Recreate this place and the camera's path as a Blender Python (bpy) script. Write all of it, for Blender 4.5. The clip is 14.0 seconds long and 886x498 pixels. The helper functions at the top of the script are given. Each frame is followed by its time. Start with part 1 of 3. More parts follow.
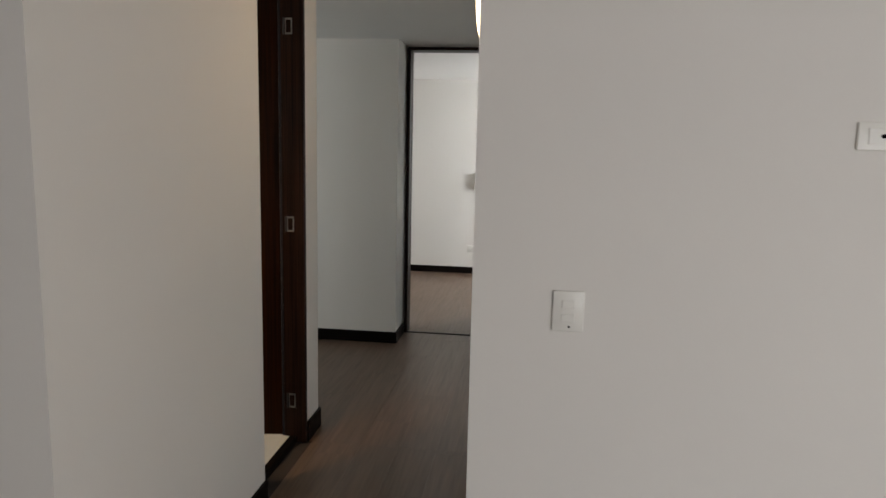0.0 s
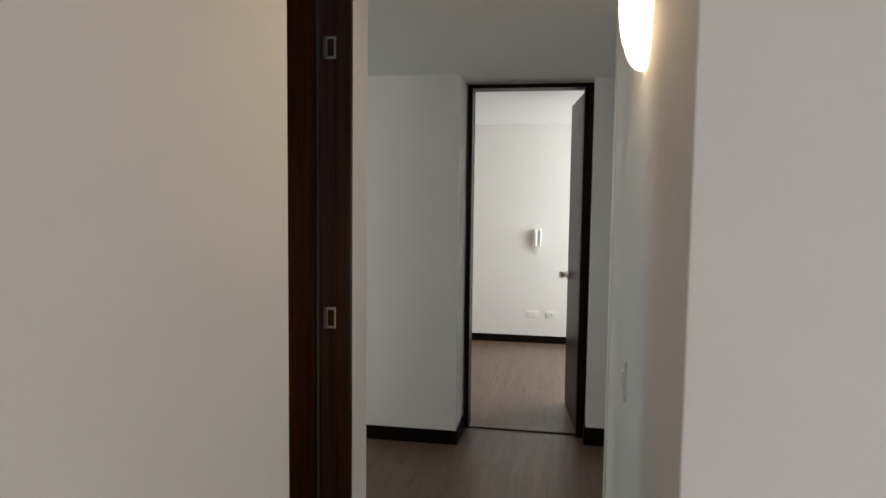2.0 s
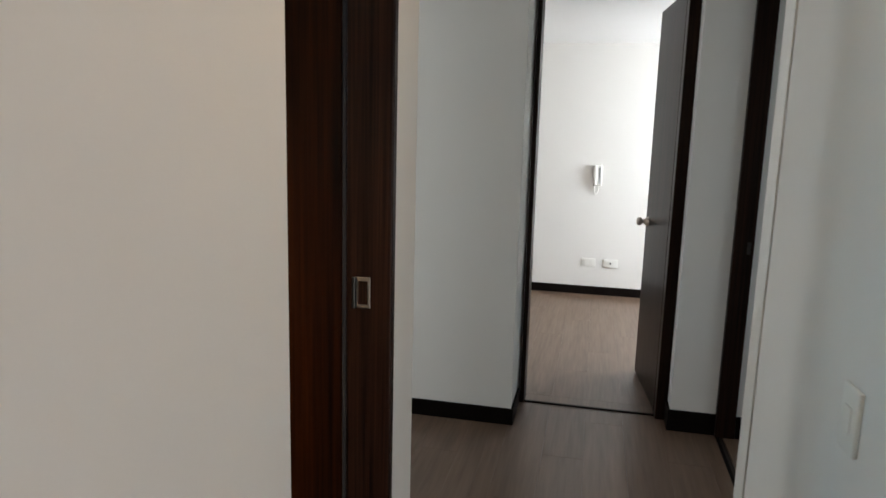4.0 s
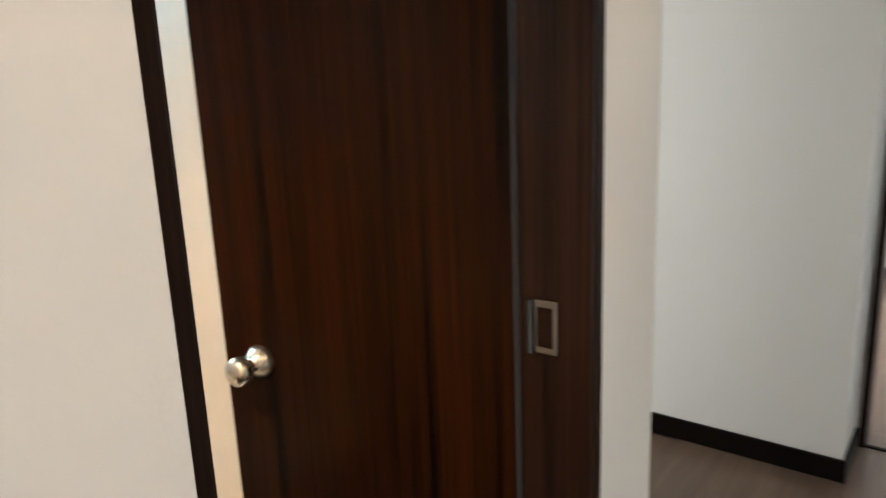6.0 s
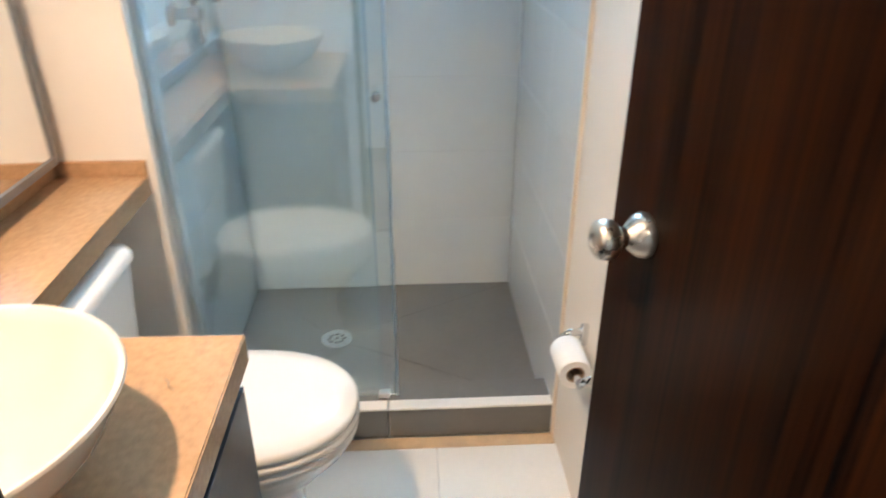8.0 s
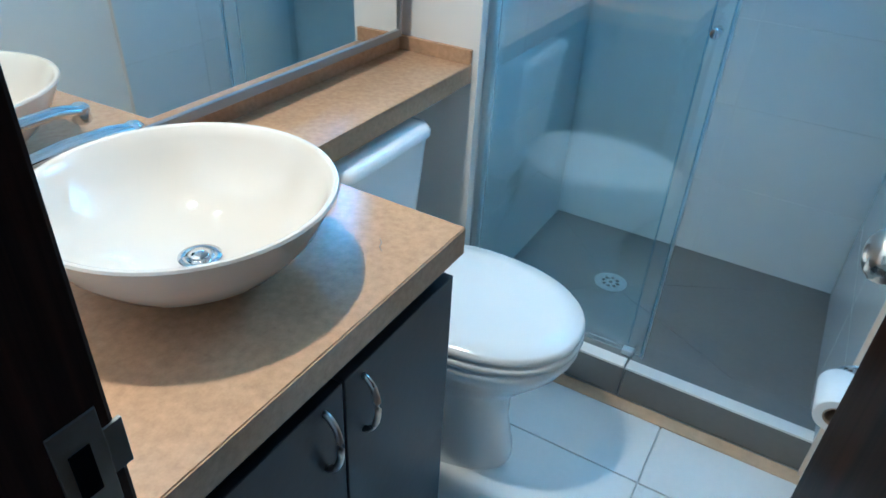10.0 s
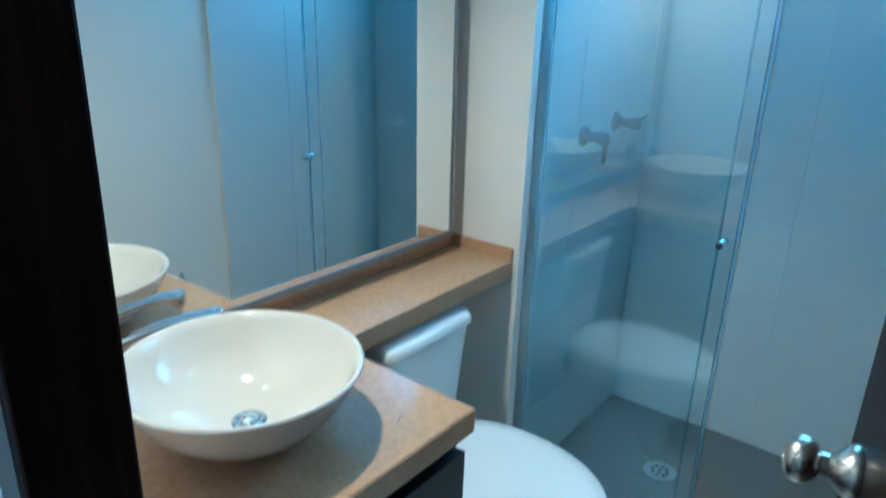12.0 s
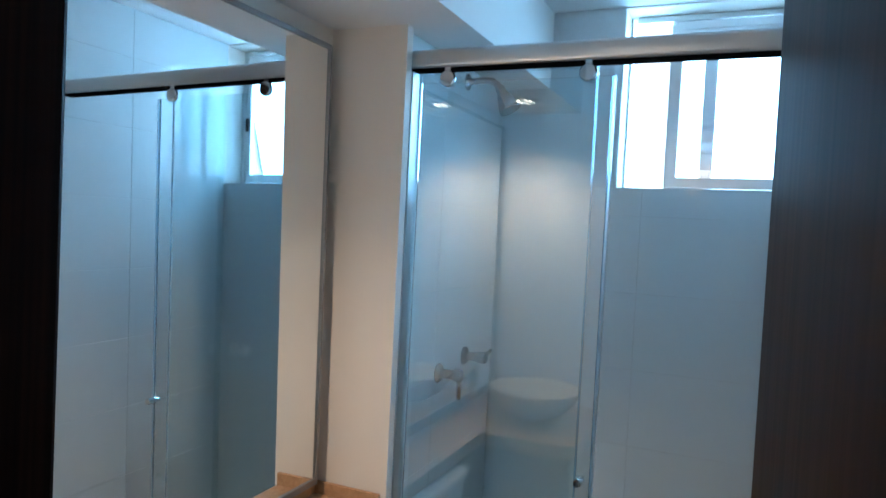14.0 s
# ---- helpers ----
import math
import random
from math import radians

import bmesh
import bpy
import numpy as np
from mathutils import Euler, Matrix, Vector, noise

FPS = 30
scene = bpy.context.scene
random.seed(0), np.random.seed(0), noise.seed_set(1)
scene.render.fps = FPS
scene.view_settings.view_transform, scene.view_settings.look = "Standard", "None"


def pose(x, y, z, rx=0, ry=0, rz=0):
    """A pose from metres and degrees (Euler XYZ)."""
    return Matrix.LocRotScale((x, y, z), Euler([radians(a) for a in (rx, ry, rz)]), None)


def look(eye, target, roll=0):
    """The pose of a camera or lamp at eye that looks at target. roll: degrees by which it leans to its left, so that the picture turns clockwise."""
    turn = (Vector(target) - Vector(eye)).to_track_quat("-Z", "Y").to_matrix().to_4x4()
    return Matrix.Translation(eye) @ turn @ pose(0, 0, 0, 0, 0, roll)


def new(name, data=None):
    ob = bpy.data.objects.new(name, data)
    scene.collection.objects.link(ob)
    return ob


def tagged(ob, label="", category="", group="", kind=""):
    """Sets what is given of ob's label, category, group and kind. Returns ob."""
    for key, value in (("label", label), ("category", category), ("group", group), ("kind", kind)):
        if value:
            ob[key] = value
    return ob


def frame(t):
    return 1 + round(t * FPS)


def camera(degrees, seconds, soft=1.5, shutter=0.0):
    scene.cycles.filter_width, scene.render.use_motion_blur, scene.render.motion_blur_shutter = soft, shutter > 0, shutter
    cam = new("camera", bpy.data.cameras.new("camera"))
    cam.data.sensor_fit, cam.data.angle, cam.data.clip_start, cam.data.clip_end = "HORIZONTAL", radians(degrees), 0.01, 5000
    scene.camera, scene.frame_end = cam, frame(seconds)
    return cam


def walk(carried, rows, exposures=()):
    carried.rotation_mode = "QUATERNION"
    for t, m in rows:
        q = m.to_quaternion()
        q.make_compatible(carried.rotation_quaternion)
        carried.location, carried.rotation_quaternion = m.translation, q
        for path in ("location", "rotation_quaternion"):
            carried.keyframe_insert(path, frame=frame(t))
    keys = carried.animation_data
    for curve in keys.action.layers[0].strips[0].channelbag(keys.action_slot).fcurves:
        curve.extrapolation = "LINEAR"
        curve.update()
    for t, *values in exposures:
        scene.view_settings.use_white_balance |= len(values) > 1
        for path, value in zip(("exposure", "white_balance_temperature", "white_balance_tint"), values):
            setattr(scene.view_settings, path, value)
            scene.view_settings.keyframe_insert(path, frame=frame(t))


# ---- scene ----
cam = camera(66.2, 14.0, shutter=0.5)
PATH = [
    (0, (1.363, 1.439, 1.483), (1.12, 3.403, 1.192), 1.3),
    (0.5, (1.279, 1.632, 1.495), (0.981, 3.593, 1.242), 1.8),
    (1, (1.187, 1.905, 1.515), (0.742, 3.843, 1.302), 0.5),
    (1.5, (1.125, 2.117, 1.519), (0.756, 4.068, 1.275), 0.6),
    (2, (1.015, 2.347, 1.533), (0.67, 4.311, 1.38), 0.7),
    (4.5, (0.714, 3.285, 1.455), (0.26, 5.195, 1.073), 1.1),
    (5, (0.697, 3.467, 1.429), (0.139, 5.345, 1.029), 0.0),
    (5.5, (0.704, 3.659, 1.432), (-0.209, 5.39, 1.019), -1.1),
    (6, (0.66, 3.827, 1.413), (-0.553, 5.357, 0.977), -2.4),
    (6.5, (0.601, 3.962, 1.395), (-0.913, 5.159, 0.869), -0.5),
    (7, (0.535, 4.032, 1.38), (-1.144, 4.913, 0.744), -0.6),
    (7.5, (0.459, 4.124, 1.361), (-1.321, 4.625, 0.599), -1.7),
    (8, (0.438, 4.216, 1.34), (-1.338, 4.316, 0.425), 0.1),
    (8.5, (0.424, 4.278, 1.324), (-1.296, 4.033, 0.332), 0.9),
    (9, (0.371, 4.295, 1.297), (-1.211, 3.782, 0.185), 1.7),
    (11.5, (0.411, 4.49, 1.367), (-0.999, 3.359, 0.51), 2.2),
    (12, (0.439, 4.522, 1.413), (-1.056, 3.368, 0.752), 1.9),
    (12.5, (0.464, 4.526, 1.469), (-1.165, 3.456, 1.02), 2.3),
    (13, (0.497, 4.506, 1.5), (-1.245, 3.571, 1.196), 2.0),
    (13.5, (0.515, 4.477, 1.528), (-1.281, 3.615, 1.355), 2.6),
    (14, (0.534, 4.462, 1.536), (-1.296, 3.658, 1.465), 2.9),
]
# the clip's own exposure and white balance along the way: seconds, stops, kelvin, tint
LOOK = [
    (0.0, -0.42, 6850, 12), (2.2, -0.22, 6800, 11), (4.4, 0.17, 6500, 11), (5.0, 0.40, 6550, 10), (5.6, 0.54, 6650, 11), (6.5, 1.15, 6900, 13), (7.0, 1.42, 6600, 15), (7.5, 1.33, 5950, 13),
    (8.0, 0.90, 5700, 12), (9.0, 0.38, 4700, 6), (11.3, 0.30, 3600, -13), (12.0, 0.14, 3720, -13), (12.5, 0.0, 4500, -1), (13.0, -0.03, 4850, 5), (13.5, -0.13, 5000, 8), (14.0, -0.25, 5000, 9),
]
walk(cam, [(t, look(eye, target, roll)) for t, eye, target, roll in PATH], LOOK)

# ---- light ----
world = bpy.data.worlds.new("sky_world")
scene.world = world
world.use_nodes = True
wn = world.node_tree.nodes
sky = wn.new("ShaderNodeTexSky")
sky.sky_type = "NISHITA"
sky.sun_disc = False
sky.sun_elevation = radians(48)
sky.sun_rotation = radians(200)
wn["Background"].inputs["Strength"].default_value = 0.12
world.node_tree.links.new(sky.outputs["Color"], wn["Background"].inputs["Color"])


def lamp(name, kind, m, power, colour, **settings):
    data = bpy.data.lights.new(name, kind)
    data.energy, data.color = power, colour
    for key, value in settings.items():
        if key == "size":
            data.size = value
        elif key == "size_y":
            data.shape = "RECTANGLE"
            data.size_y = value
        elif key == "radius":
            data.shadow_soft_size = value
        elif key == "cone":
            data.spot_size, data.spot_blend = radians(value), 1.0
    ob = new(name, data)
    ob.matrix_world = m
    return ob


# daylight that enters through the windows' openings, an added corridor fill, and the two lamps that burn
DAY, WARM = (0.90, 0.95, 1.0), (1.0, 0.68, 0.40)
lamp("window_light_living", "AREA", look((4.0, -1.76, 0.85), (3.6, 3.4, 0.6)), 132, DAY, size=2.2, size_y=1.5)
lamp("window_light_bedroom", "AREA", look((2.95, 8.6, 1.45), (0.4, 8.7, 1.0)), 100, (0.86, 0.94, 1.0), size=1.4, size_y=1.3)
lamp("window_light_side", "AREA", look((3.12, 5.6, 1.45), (1.4, 5.6, 1.0)), 5, (0.76, 0.91, 1.0), size=1.0, size_y=1.2)
# no window known here: fill added to brighten the hall's end wall
lamp("fill_light_corridor", "AREA", look((-2.97, 5.10, 1.45), (-1.0, 6.4, 1.1)), 20, (0.76, 0.91, 1.0), size=0.55, size_y=1.2)
lamp("window_light_shower", "AREA", look((-2.06, 4.34, 2.02), (-1.0, 4.34, 1.7)), 21, (0.48, 0.82, 1.0), size=0.62, size_y=0.62)
BULB_Z = 2.008
lamp("bulb_bathroom", "SPOT", pose(-0.076, 3.66, BULB_Z), 58, WARM, radius=0.03, cone=136)
lamp("bulb_hall", "POINT", pose(1.140, 4.105, 1.95), 2.6, WARM, radius=0.03)

# ---- materials ----


def material(name, colour, rough=0.5, metal=0.0, spec=0.5, vary=0.06, scale=6.0, fine=60.0, bump=0.05, coat=0.0, per_object=0.0):
    """A surface with two scales of variation in tone and roughness, and fine relief."""
    mat = bpy.data.materials.new(name)
    mat.use_nodes = True
    nt = mat.node_tree
    bsdf = nt.nodes["Principled BSDF"]
    bsdf.inputs["Metallic"].default_value = metal
    bsdf.inputs["Specular IOR Level"].default_value = spec
    bsdf.inputs["Coat Weight"].default_value = coat
    coord = nt.nodes.new("ShaderNodeNewGeometry")
    big, small = nt.nodes.new("ShaderNodeTexNoise"), nt.nodes.new("ShaderNodeTexNoise")
    big.inputs["Scale"].default_value, small.inputs["Scale"].default_value = scale, fine
    big.inputs["Detail"].default_value, small.inputs["Detail"].default_value = 3, 4
    for n in (big, small):
        nt.links.new(coord.outputs["Position"], n.inputs["Vector"])
    add = nt.nodes.new("ShaderNodeMath")
    add.operation = "ADD"
    nt.links.new(big.outputs["Fac"], add.inputs[0])
    half = nt.nodes.new("ShaderNodeMath")
    half.operation = "MULTIPLY"
    half.inputs[1].default_value = 0.4
    nt.links.new(small.outputs["Fac"], half.inputs[0])
    nt.links.new(half.outputs[0], add.inputs[1])
    ramp = nt.nodes.new("ShaderNodeMapRange")
    ramp.inputs["From Min"].default_value, ramp.inputs["From Max"].default_value = 0.4, 1.0
    ramp.inputs["To Min"].default_value, ramp.inputs["To Max"].default_value = 1 - vary, 1 + vary
    nt.links.new(add.outputs[0], ramp.inputs["Value"])
    last = ramp.outputs[0]
    if per_object:
        info = nt.nodes.new("ShaderNodeObjectInfo")
        each = nt.nodes.new("ShaderNodeMapRange")
        each.inputs["To Min"].default_value, each.inputs["To Max"].default_value = 1 - per_object, 1 + per_object
        nt.links.new(info.outputs["Random"], each.inputs["Value"])
        mul = nt.nodes.new("ShaderNodeMath")
        mul.operation = "MULTIPLY"
        nt.links.new(last, mul.inputs[0])
        nt.links.new(each.outputs[0], mul.inputs[1])
        last = mul.outputs[0]
    tone = nt.nodes.new("ShaderNodeVectorMath")
    tone.operation = "SCALE"
    tone.inputs[0].default_value = colour
    nt.links.new(last, tone.inputs["Scale"])
    nt.links.new(tone.outputs[0], bsdf.inputs["Base Color"])
    rr = nt.nodes.new("ShaderNodeMapRange")
    rr.inputs["To Min"].default_value, rr.inputs["To Max"].default_value = max(0.01, rough * 0.8), min(1.0, rough * 1.2)
    nt.links.new(big.outputs["Fac"], rr.inputs["Value"])
    nt.links.new(rr.outputs[0], bsdf.inputs["Roughness"])
    if bump:
        bp = nt.nodes.new("ShaderNodeBump")
        bp.inputs["Strength"].default_value, bp.inputs["Distance"].default_value = bump, 0.004
        nt.links.new(small.outputs["Fac"], bp.inputs["Height"])
        nt.links.new(bp.outputs[0], bsdf.inputs["Normal"])
    return mat


def wood(name, dark, light, stretch, rough=0.35, contrast=(0.35, 0.7), per_object=0.0, bump=0.03, spec=0.5, coat=0.0):
    """Streaked wood; stretch: how often the streaks change along each of the thing's own axes."""
    mat = bpy.data.materials.new(name)
    mat.use_nodes = True
    nt = mat.node_tree
    bsdf = nt.nodes["Principled BSDF"]
    coord = nt.nodes.new("ShaderNodeTexCoord")
    info = nt.nodes.new("ShaderNodeObjectInfo")
    shift = nt.nodes.new("ShaderNodeVectorMath")
    shift.operation = "MULTIPLY_ADD"
    shift.inputs[1].default_value = (1, 1, 1)
    away = nt.nodes.new("ShaderNodeMath")
    away.operation = "MULTIPLY"
    away.inputs[1].default_value = 37.0
    nt.links.new(info.outputs["Random"], away.inputs[0])
    nt.links.new(coord.outputs["Object"], shift.inputs[0])
    nt.links.new(away.outputs[0], shift.inputs[2])
    outs = []
    for mult, detail in ((1.0, 3), (4.0, 6)):
        mp = nt.nodes.new("ShaderNodeMapping")
        mp.inputs["Scale"].default_value = [s * mult for s in stretch]
        n = nt.nodes.new("ShaderNodeTexNoise")
        n.inputs["Scale"].default_value, n.inputs["Detail"].default_value = 1.0, detail
        nt.links.new(shift.outputs[0], mp.inputs["Vector"])
        nt.links.new(mp.outputs[0], n.inputs["Vector"])
        outs.append(n.outputs["Fac"])
    mix = nt.nodes.new("ShaderNodeMath")
    mix.operation = "MULTIPLY_ADD"
    mix.inputs[1].default_value = 0.55
    half = nt.nodes.new("ShaderNodeMath")
    half.operation = "MULTIPLY"
    half.inputs[1].default_value = 0.45
    nt.links.new(outs[1], half.inputs[0])
    nt.links.new(outs[0], mix.inputs[0])
    nt.links.new(half.outputs[0], mix.inputs[2])
    ramp = nt.nodes.new("ShaderNodeValToRGB")
    ramp.color_ramp.elements[0].position, ramp.color_ramp.elements[1].position = contrast
    ramp.color_ramp.elements[0].color, ramp.color_ramp.elements[1].color = (*dark, 1), (*light, 1)
    nt.links.new(mix.outputs[0], ramp.inputs["Fac"])
    last = ramp.outputs["Color"]
    if per_object:
        each = nt.nodes.new("ShaderNodeMapRange")
        each.inputs["To Min"].default_value, each.inputs["To Max"].default_value = 1 - per_object, 1 + per_object
        nt.links.new(info.outputs["Random"], each.inputs["Value"])
        tone = nt.nodes.new("ShaderNodeVectorMath")
        tone.operation = "SCALE"
        nt.links.new(last, tone.inputs[0])
        nt.links.new(each.outputs[0], tone.inputs["Scale"])
        last = tone.outputs[0]
    nt.links.new(last, bsdf.inputs["Base Color"])
    rr = nt.nodes.new("ShaderNodeMapRange")
    rr.inputs["To Min"].default_value, rr.inputs["To Max"].default_value = rough * 1.15, rough * 0.85
    nt.links.new(outs[1], rr.inputs["Value"])
    nt.links.new(rr.outputs[0], bsdf.inputs["Roughness"])
    bsdf.inputs["Specular IOR Level"].default_value = spec
    bsdf.inputs["Coat Weight"].default_value = coat
    bp = nt.nodes.new("ShaderNodeBump")
    bp.inputs["Strength"].default_value, bp.inputs["Distance"].default_value = bump, 0.002
    nt.links.new(outs[1], bp.inputs["Height"])
    nt.links.new(bp.outputs[0], bsdf.inputs["Normal"])
    return mat


def glass(name, colour, rough=0.0):
    mat = bpy.data.materials.new(name)
    mat.use_nodes = True
    bsdf = mat.node_tree.nodes["Principled BSDF"]
    bsdf.inputs["Base Color"].default_value = (*colour, 1)
    bsdf.inputs["Transmission Weight"].default_value = 1.0
    bsdf.inputs["Roughness"].default_value = rough
    bsdf.inputs["IOR"].default_value = 1.74
    return mat


def glowing(name, colour, strength):
    mat = bpy.data.materials.new(name)
    mat.use_nodes = True
    bsdf = mat.node_tree.nodes["Principled BSDF"]
    bsdf.inputs["Base Color"].default_value = (*colour, 1)
    bsdf.inputs["Emission Color"].default_value = (*colour, 1)
    bsdf.inputs["Emission Strength"].default_value = strength
    return mat


PAINT = material("wall_paint", (0.78, 0.75, 0.71), 0.75, vary=0.02, scale=1.3, fine=220, bump=0.04)
PAINT_BATH = material("bathroom_paint", (0.80, 0.75, 0.68), 0.6, vary=0.02, scale=2.0, fine=200, bump=0.04)
CEILING = material("ceiling_paint", (0.80, 0.79, 0.77), 0.8, vary=0.02, scale=1.5, fine=160, bump=0.12)
WENGE = wood("wenge_wood", (0.0016, 0.0007, 0.0004), (0.029, 0.0076, 0.0014), (30, 30, 0.6), 0.32, (0.32, 0.75), spec=0.07)
WENGE_DARK = wood("wenge_trim", (0.004, 0.0018, 0.0012), (0.026, 0.0105, 0.0060), (60, 60, 0.8), 0.4, spec=0.1)
SKIRT = material("dark_skirting_wood", (0.007, 0.0048, 0.004), 0.45, spec=0.06, vary=0.25, scale=9, fine=80)
PLANK = wood("laminate_plank", (0.078, 0.046, 0.030), (0.20, 0.130, 0.088), (17, 0.9, 17), 0.36, (0.15, 0.9), per_object=0.06)
SLAB = material("floor_bed", (0.05, 0.04, 0.035), 0.9)
WALL_TILE = material("wall_tile_glaze", (0.64, 0.68, 0.695), 0.045, vary=0.02, scale=3, fine=25, bump=0.02, per_object=0.015)
GROUT = material("grout", (0.62, 0.645, 0.65), 0.9, vary=0.10, scale=8, fine=120)
EDGE_TRIM = material("tile_edge_trim", (0.74, 0.64, 0.52), 0.4, vary=0.06, scale=14, fine=90)
GROUT_TAN = material("tan_grout", (0.60, 0.46, 0.30), 0.85, vary=0.15, scale=14, fine=90)
FLOOR_TILE = material("pale_floor_tile", (0.78, 0.77, 0.74), 0.3, vary=0.05, scale=5, fine=70, bump=0.03, per_object=0.02)
SHOWER_TILE = material("grey_shower_tile", (0.165, 0.165, 0.16), 0.42, vary=0.10, scale=5, fine=60, bump=0.05, per_object=0.04)
STONE = material("beige_speckled_counter", (0.45, 0.275, 0.148), 0.20, vary=0.17, scale=90, fine=340, bump=0.0)
IVORY = material("ivory_ceramic", (0.62, 0.555, 0.47), 0.045, vary=0.01, scale=3, fine=40, bump=0.0, coat=0.3)
CERAMIC = material("white_ceramic", (0.86, 0.85, 0.82), 0.06, vary=0.01, scale=3, fine=40, bump=0.0, coat=0.3)
PLASTIC = material("white_plastic", (0.80, 0.78, 0.73), 0.35, vary=0.02, scale=20, fine=120, bump=0.02)
SEAT_PLASTIC = material("toilet_seat_plastic", (0.86, 0.84, 0.80), 0.16, vary=0.01, scale=6, fine=80, bump=0.0)
SLATE = material("slate_laminate", (0.024, 0.026, 0.030), 0.35, spec=0.25, vary=0.10, scale=6, fine=60)
FRAME_GREY = material("mirror_frame_metal", (0.30, 0.30, 0.30), 0.45, 1.0, vary=0.04, scale=12, fine=150, bump=0.0)
# black for dark fittings, and for the shade below the counter
BLACK = material("black_parts_and_gap_shade", (0.006, 0.006, 0.006), 0.8, vary=0.1, spec=0.0)
CHROME = material("chrome", (0.78, 0.79, 0.80), 0.08, 1.0, vary=0.02, scale=20, fine=90, bump=0.0)
# chrome with the reflection of a dark room put into its base colour
CHROME_DARK_REFLECTION = material("chrome_dark_reflection", (0.36, 0.37, 0.39), 0.12, 1.0, vary=0.05, scale=20, fine=90, bump=0.0)
NICKEL = material("satin_nickel", (0.66, 0.60, 0.52), 0.28, 1.0, vary=0.06, scale=25, fine=160, bump=0.02)
ALU = material("aluminium", (0.66, 0.67, 0.68), 0.34, 1.0, vary=0.02, scale=5, fine=150, bump=0.0)
DARK_METAL = material("dark_metal", (0.055, 0.053, 0.05), 0.45, 1.0, vary=0.08, scale=30, fine=150)
BRASS_DULL = material("dull_hinge_metal", (0.24, 0.235, 0.22), 0.35, 1.0, vary=0.08, scale=30, fine=150)
MIRROR = material("mirror_silver", (0.90, 0.92, 0.92), 0.008, 1.0, vary=0.005, scale=2, fine=20, bump=0.0)
PAPER = material("toilet_paper", (0.83, 0.82, 0.80), 0.9, vary=0.03, scale=25, fine=180, bump=0.1)
CARD = material("cardboard_core", (0.33, 0.24, 0.16), 0.9)
GLASS = glass("shower_glass", (0.86, 0.95, 0.985))
GLASS_EDGE = glass("glass_edge", (0.42, 0.68, 0.92), 0.15)
SEAL = glass("clear_plastic_seal", (0.66, 0.82, 0.97), 0.3)
SEAL_GREY = material("grey_rubber_seal", (0.024, 0.024, 0.026), 0.6, spec=0.03, vary=0.05, scale=10, fine=80)
SKY_CARD = glowing("bright_sky", (0.93, 0.98, 1.0), 2.0)
PANE = glass("window_glass", (0.96, 0.98, 1.0))
SHADE = glowing("lit_sconce_glass", (1.0, 0.80, 0.52), 6.0)
LENS = glowing("lit_downlight_lens", (1.0, 0.74, 0.42), 40.0)

# ---- building helpers ----


def part(name, bm, mat, parent=None, label="", m=None, smooth=False):
    me = bpy.data.meshes.new(name)
    bmesh.ops.recalc_face_normals(bm, faces=bm.faces)
    bm.to_mesh(me)
    bm.free()
    me.materials.append(mat)
    if smooth:
        me.shade_smooth()
        if smooth is not True:
            me.set_sharp_from_angle(angle=radians(smooth))
    ob = new(name, me)
    if parent is not None:
        ob.parent = parent
    if m is not None:
        ob.matrix_local = m
    return tagged(ob, label)


def thing(name, label, category, m=None, group="", kind=""):
    ob = new(name)
    ob.empty_display_size = 0.05
    if m is not None:
        ob.matrix_world = m
    return tagged(ob, label, category, group, kind)


def box(x0, x1, y0, y1, z0, z1, bevel=0.0, bm=None, segments=2):
    """A box from corner to corner; added to bm where one is given."""
    out = bm or bmesh.new()
    m = Matrix.Translation(((x0 + x1) / 2, (y0 + y1) / 2, (z0 + z1) / 2)) @ Matrix.Diagonal((abs(x1 - x0), abs(y1 - y0), abs(z1 - z0), 1))
    verts = bmesh.ops.create_cube(out, size=1, matrix=m)["verts"]
    if bevel:
        edges = list({e for v in verts for e in v.link_edges})
        bmesh.ops.bevel(out, geom=edges, offset=bevel, segments=segments, affect="EDGES", profile=0.5)
    return out


def boxes(*spans):
    bm = bmesh.new()
    for s in spans:
        box(*s, bm=bm)
    return bm


def turned(profile, n=32, bm=None, m=None, squash=1.0):
    """A solid turned about z from (radius, height) pairs; a radius of 0 closes it."""
    out = bm or bmesh.new()
    rings = []
    for r, z in profile:
        if r <= 1e-6:
            rings.append([out.verts.new((0, 0, z))])
        else:
            rings.append([out.verts.new((r * math.cos(2 * math.pi * i / n), squash * r * math.sin(2 * math.pi * i / n), z)) for i in range(n)])
    for a, b in zip(rings, rings[1:]):
        for i in range(n):
            j = (i + 1) % n
            if len(a) == 1 and len(b) > 1:
                out.faces.new((a[0], b[i], b[j]))
            elif len(b) == 1 and len(a) > 1:
                out.faces.new((a[i], a[j], b[0]))
            elif len(a) > 1:
                out.faces.new((a[i], a[j], b[j], b[i]))
    if m is not None:
        bmesh.ops.transform(out, matrix=m, verts=[v for ring in rings for v in ring])
    return out


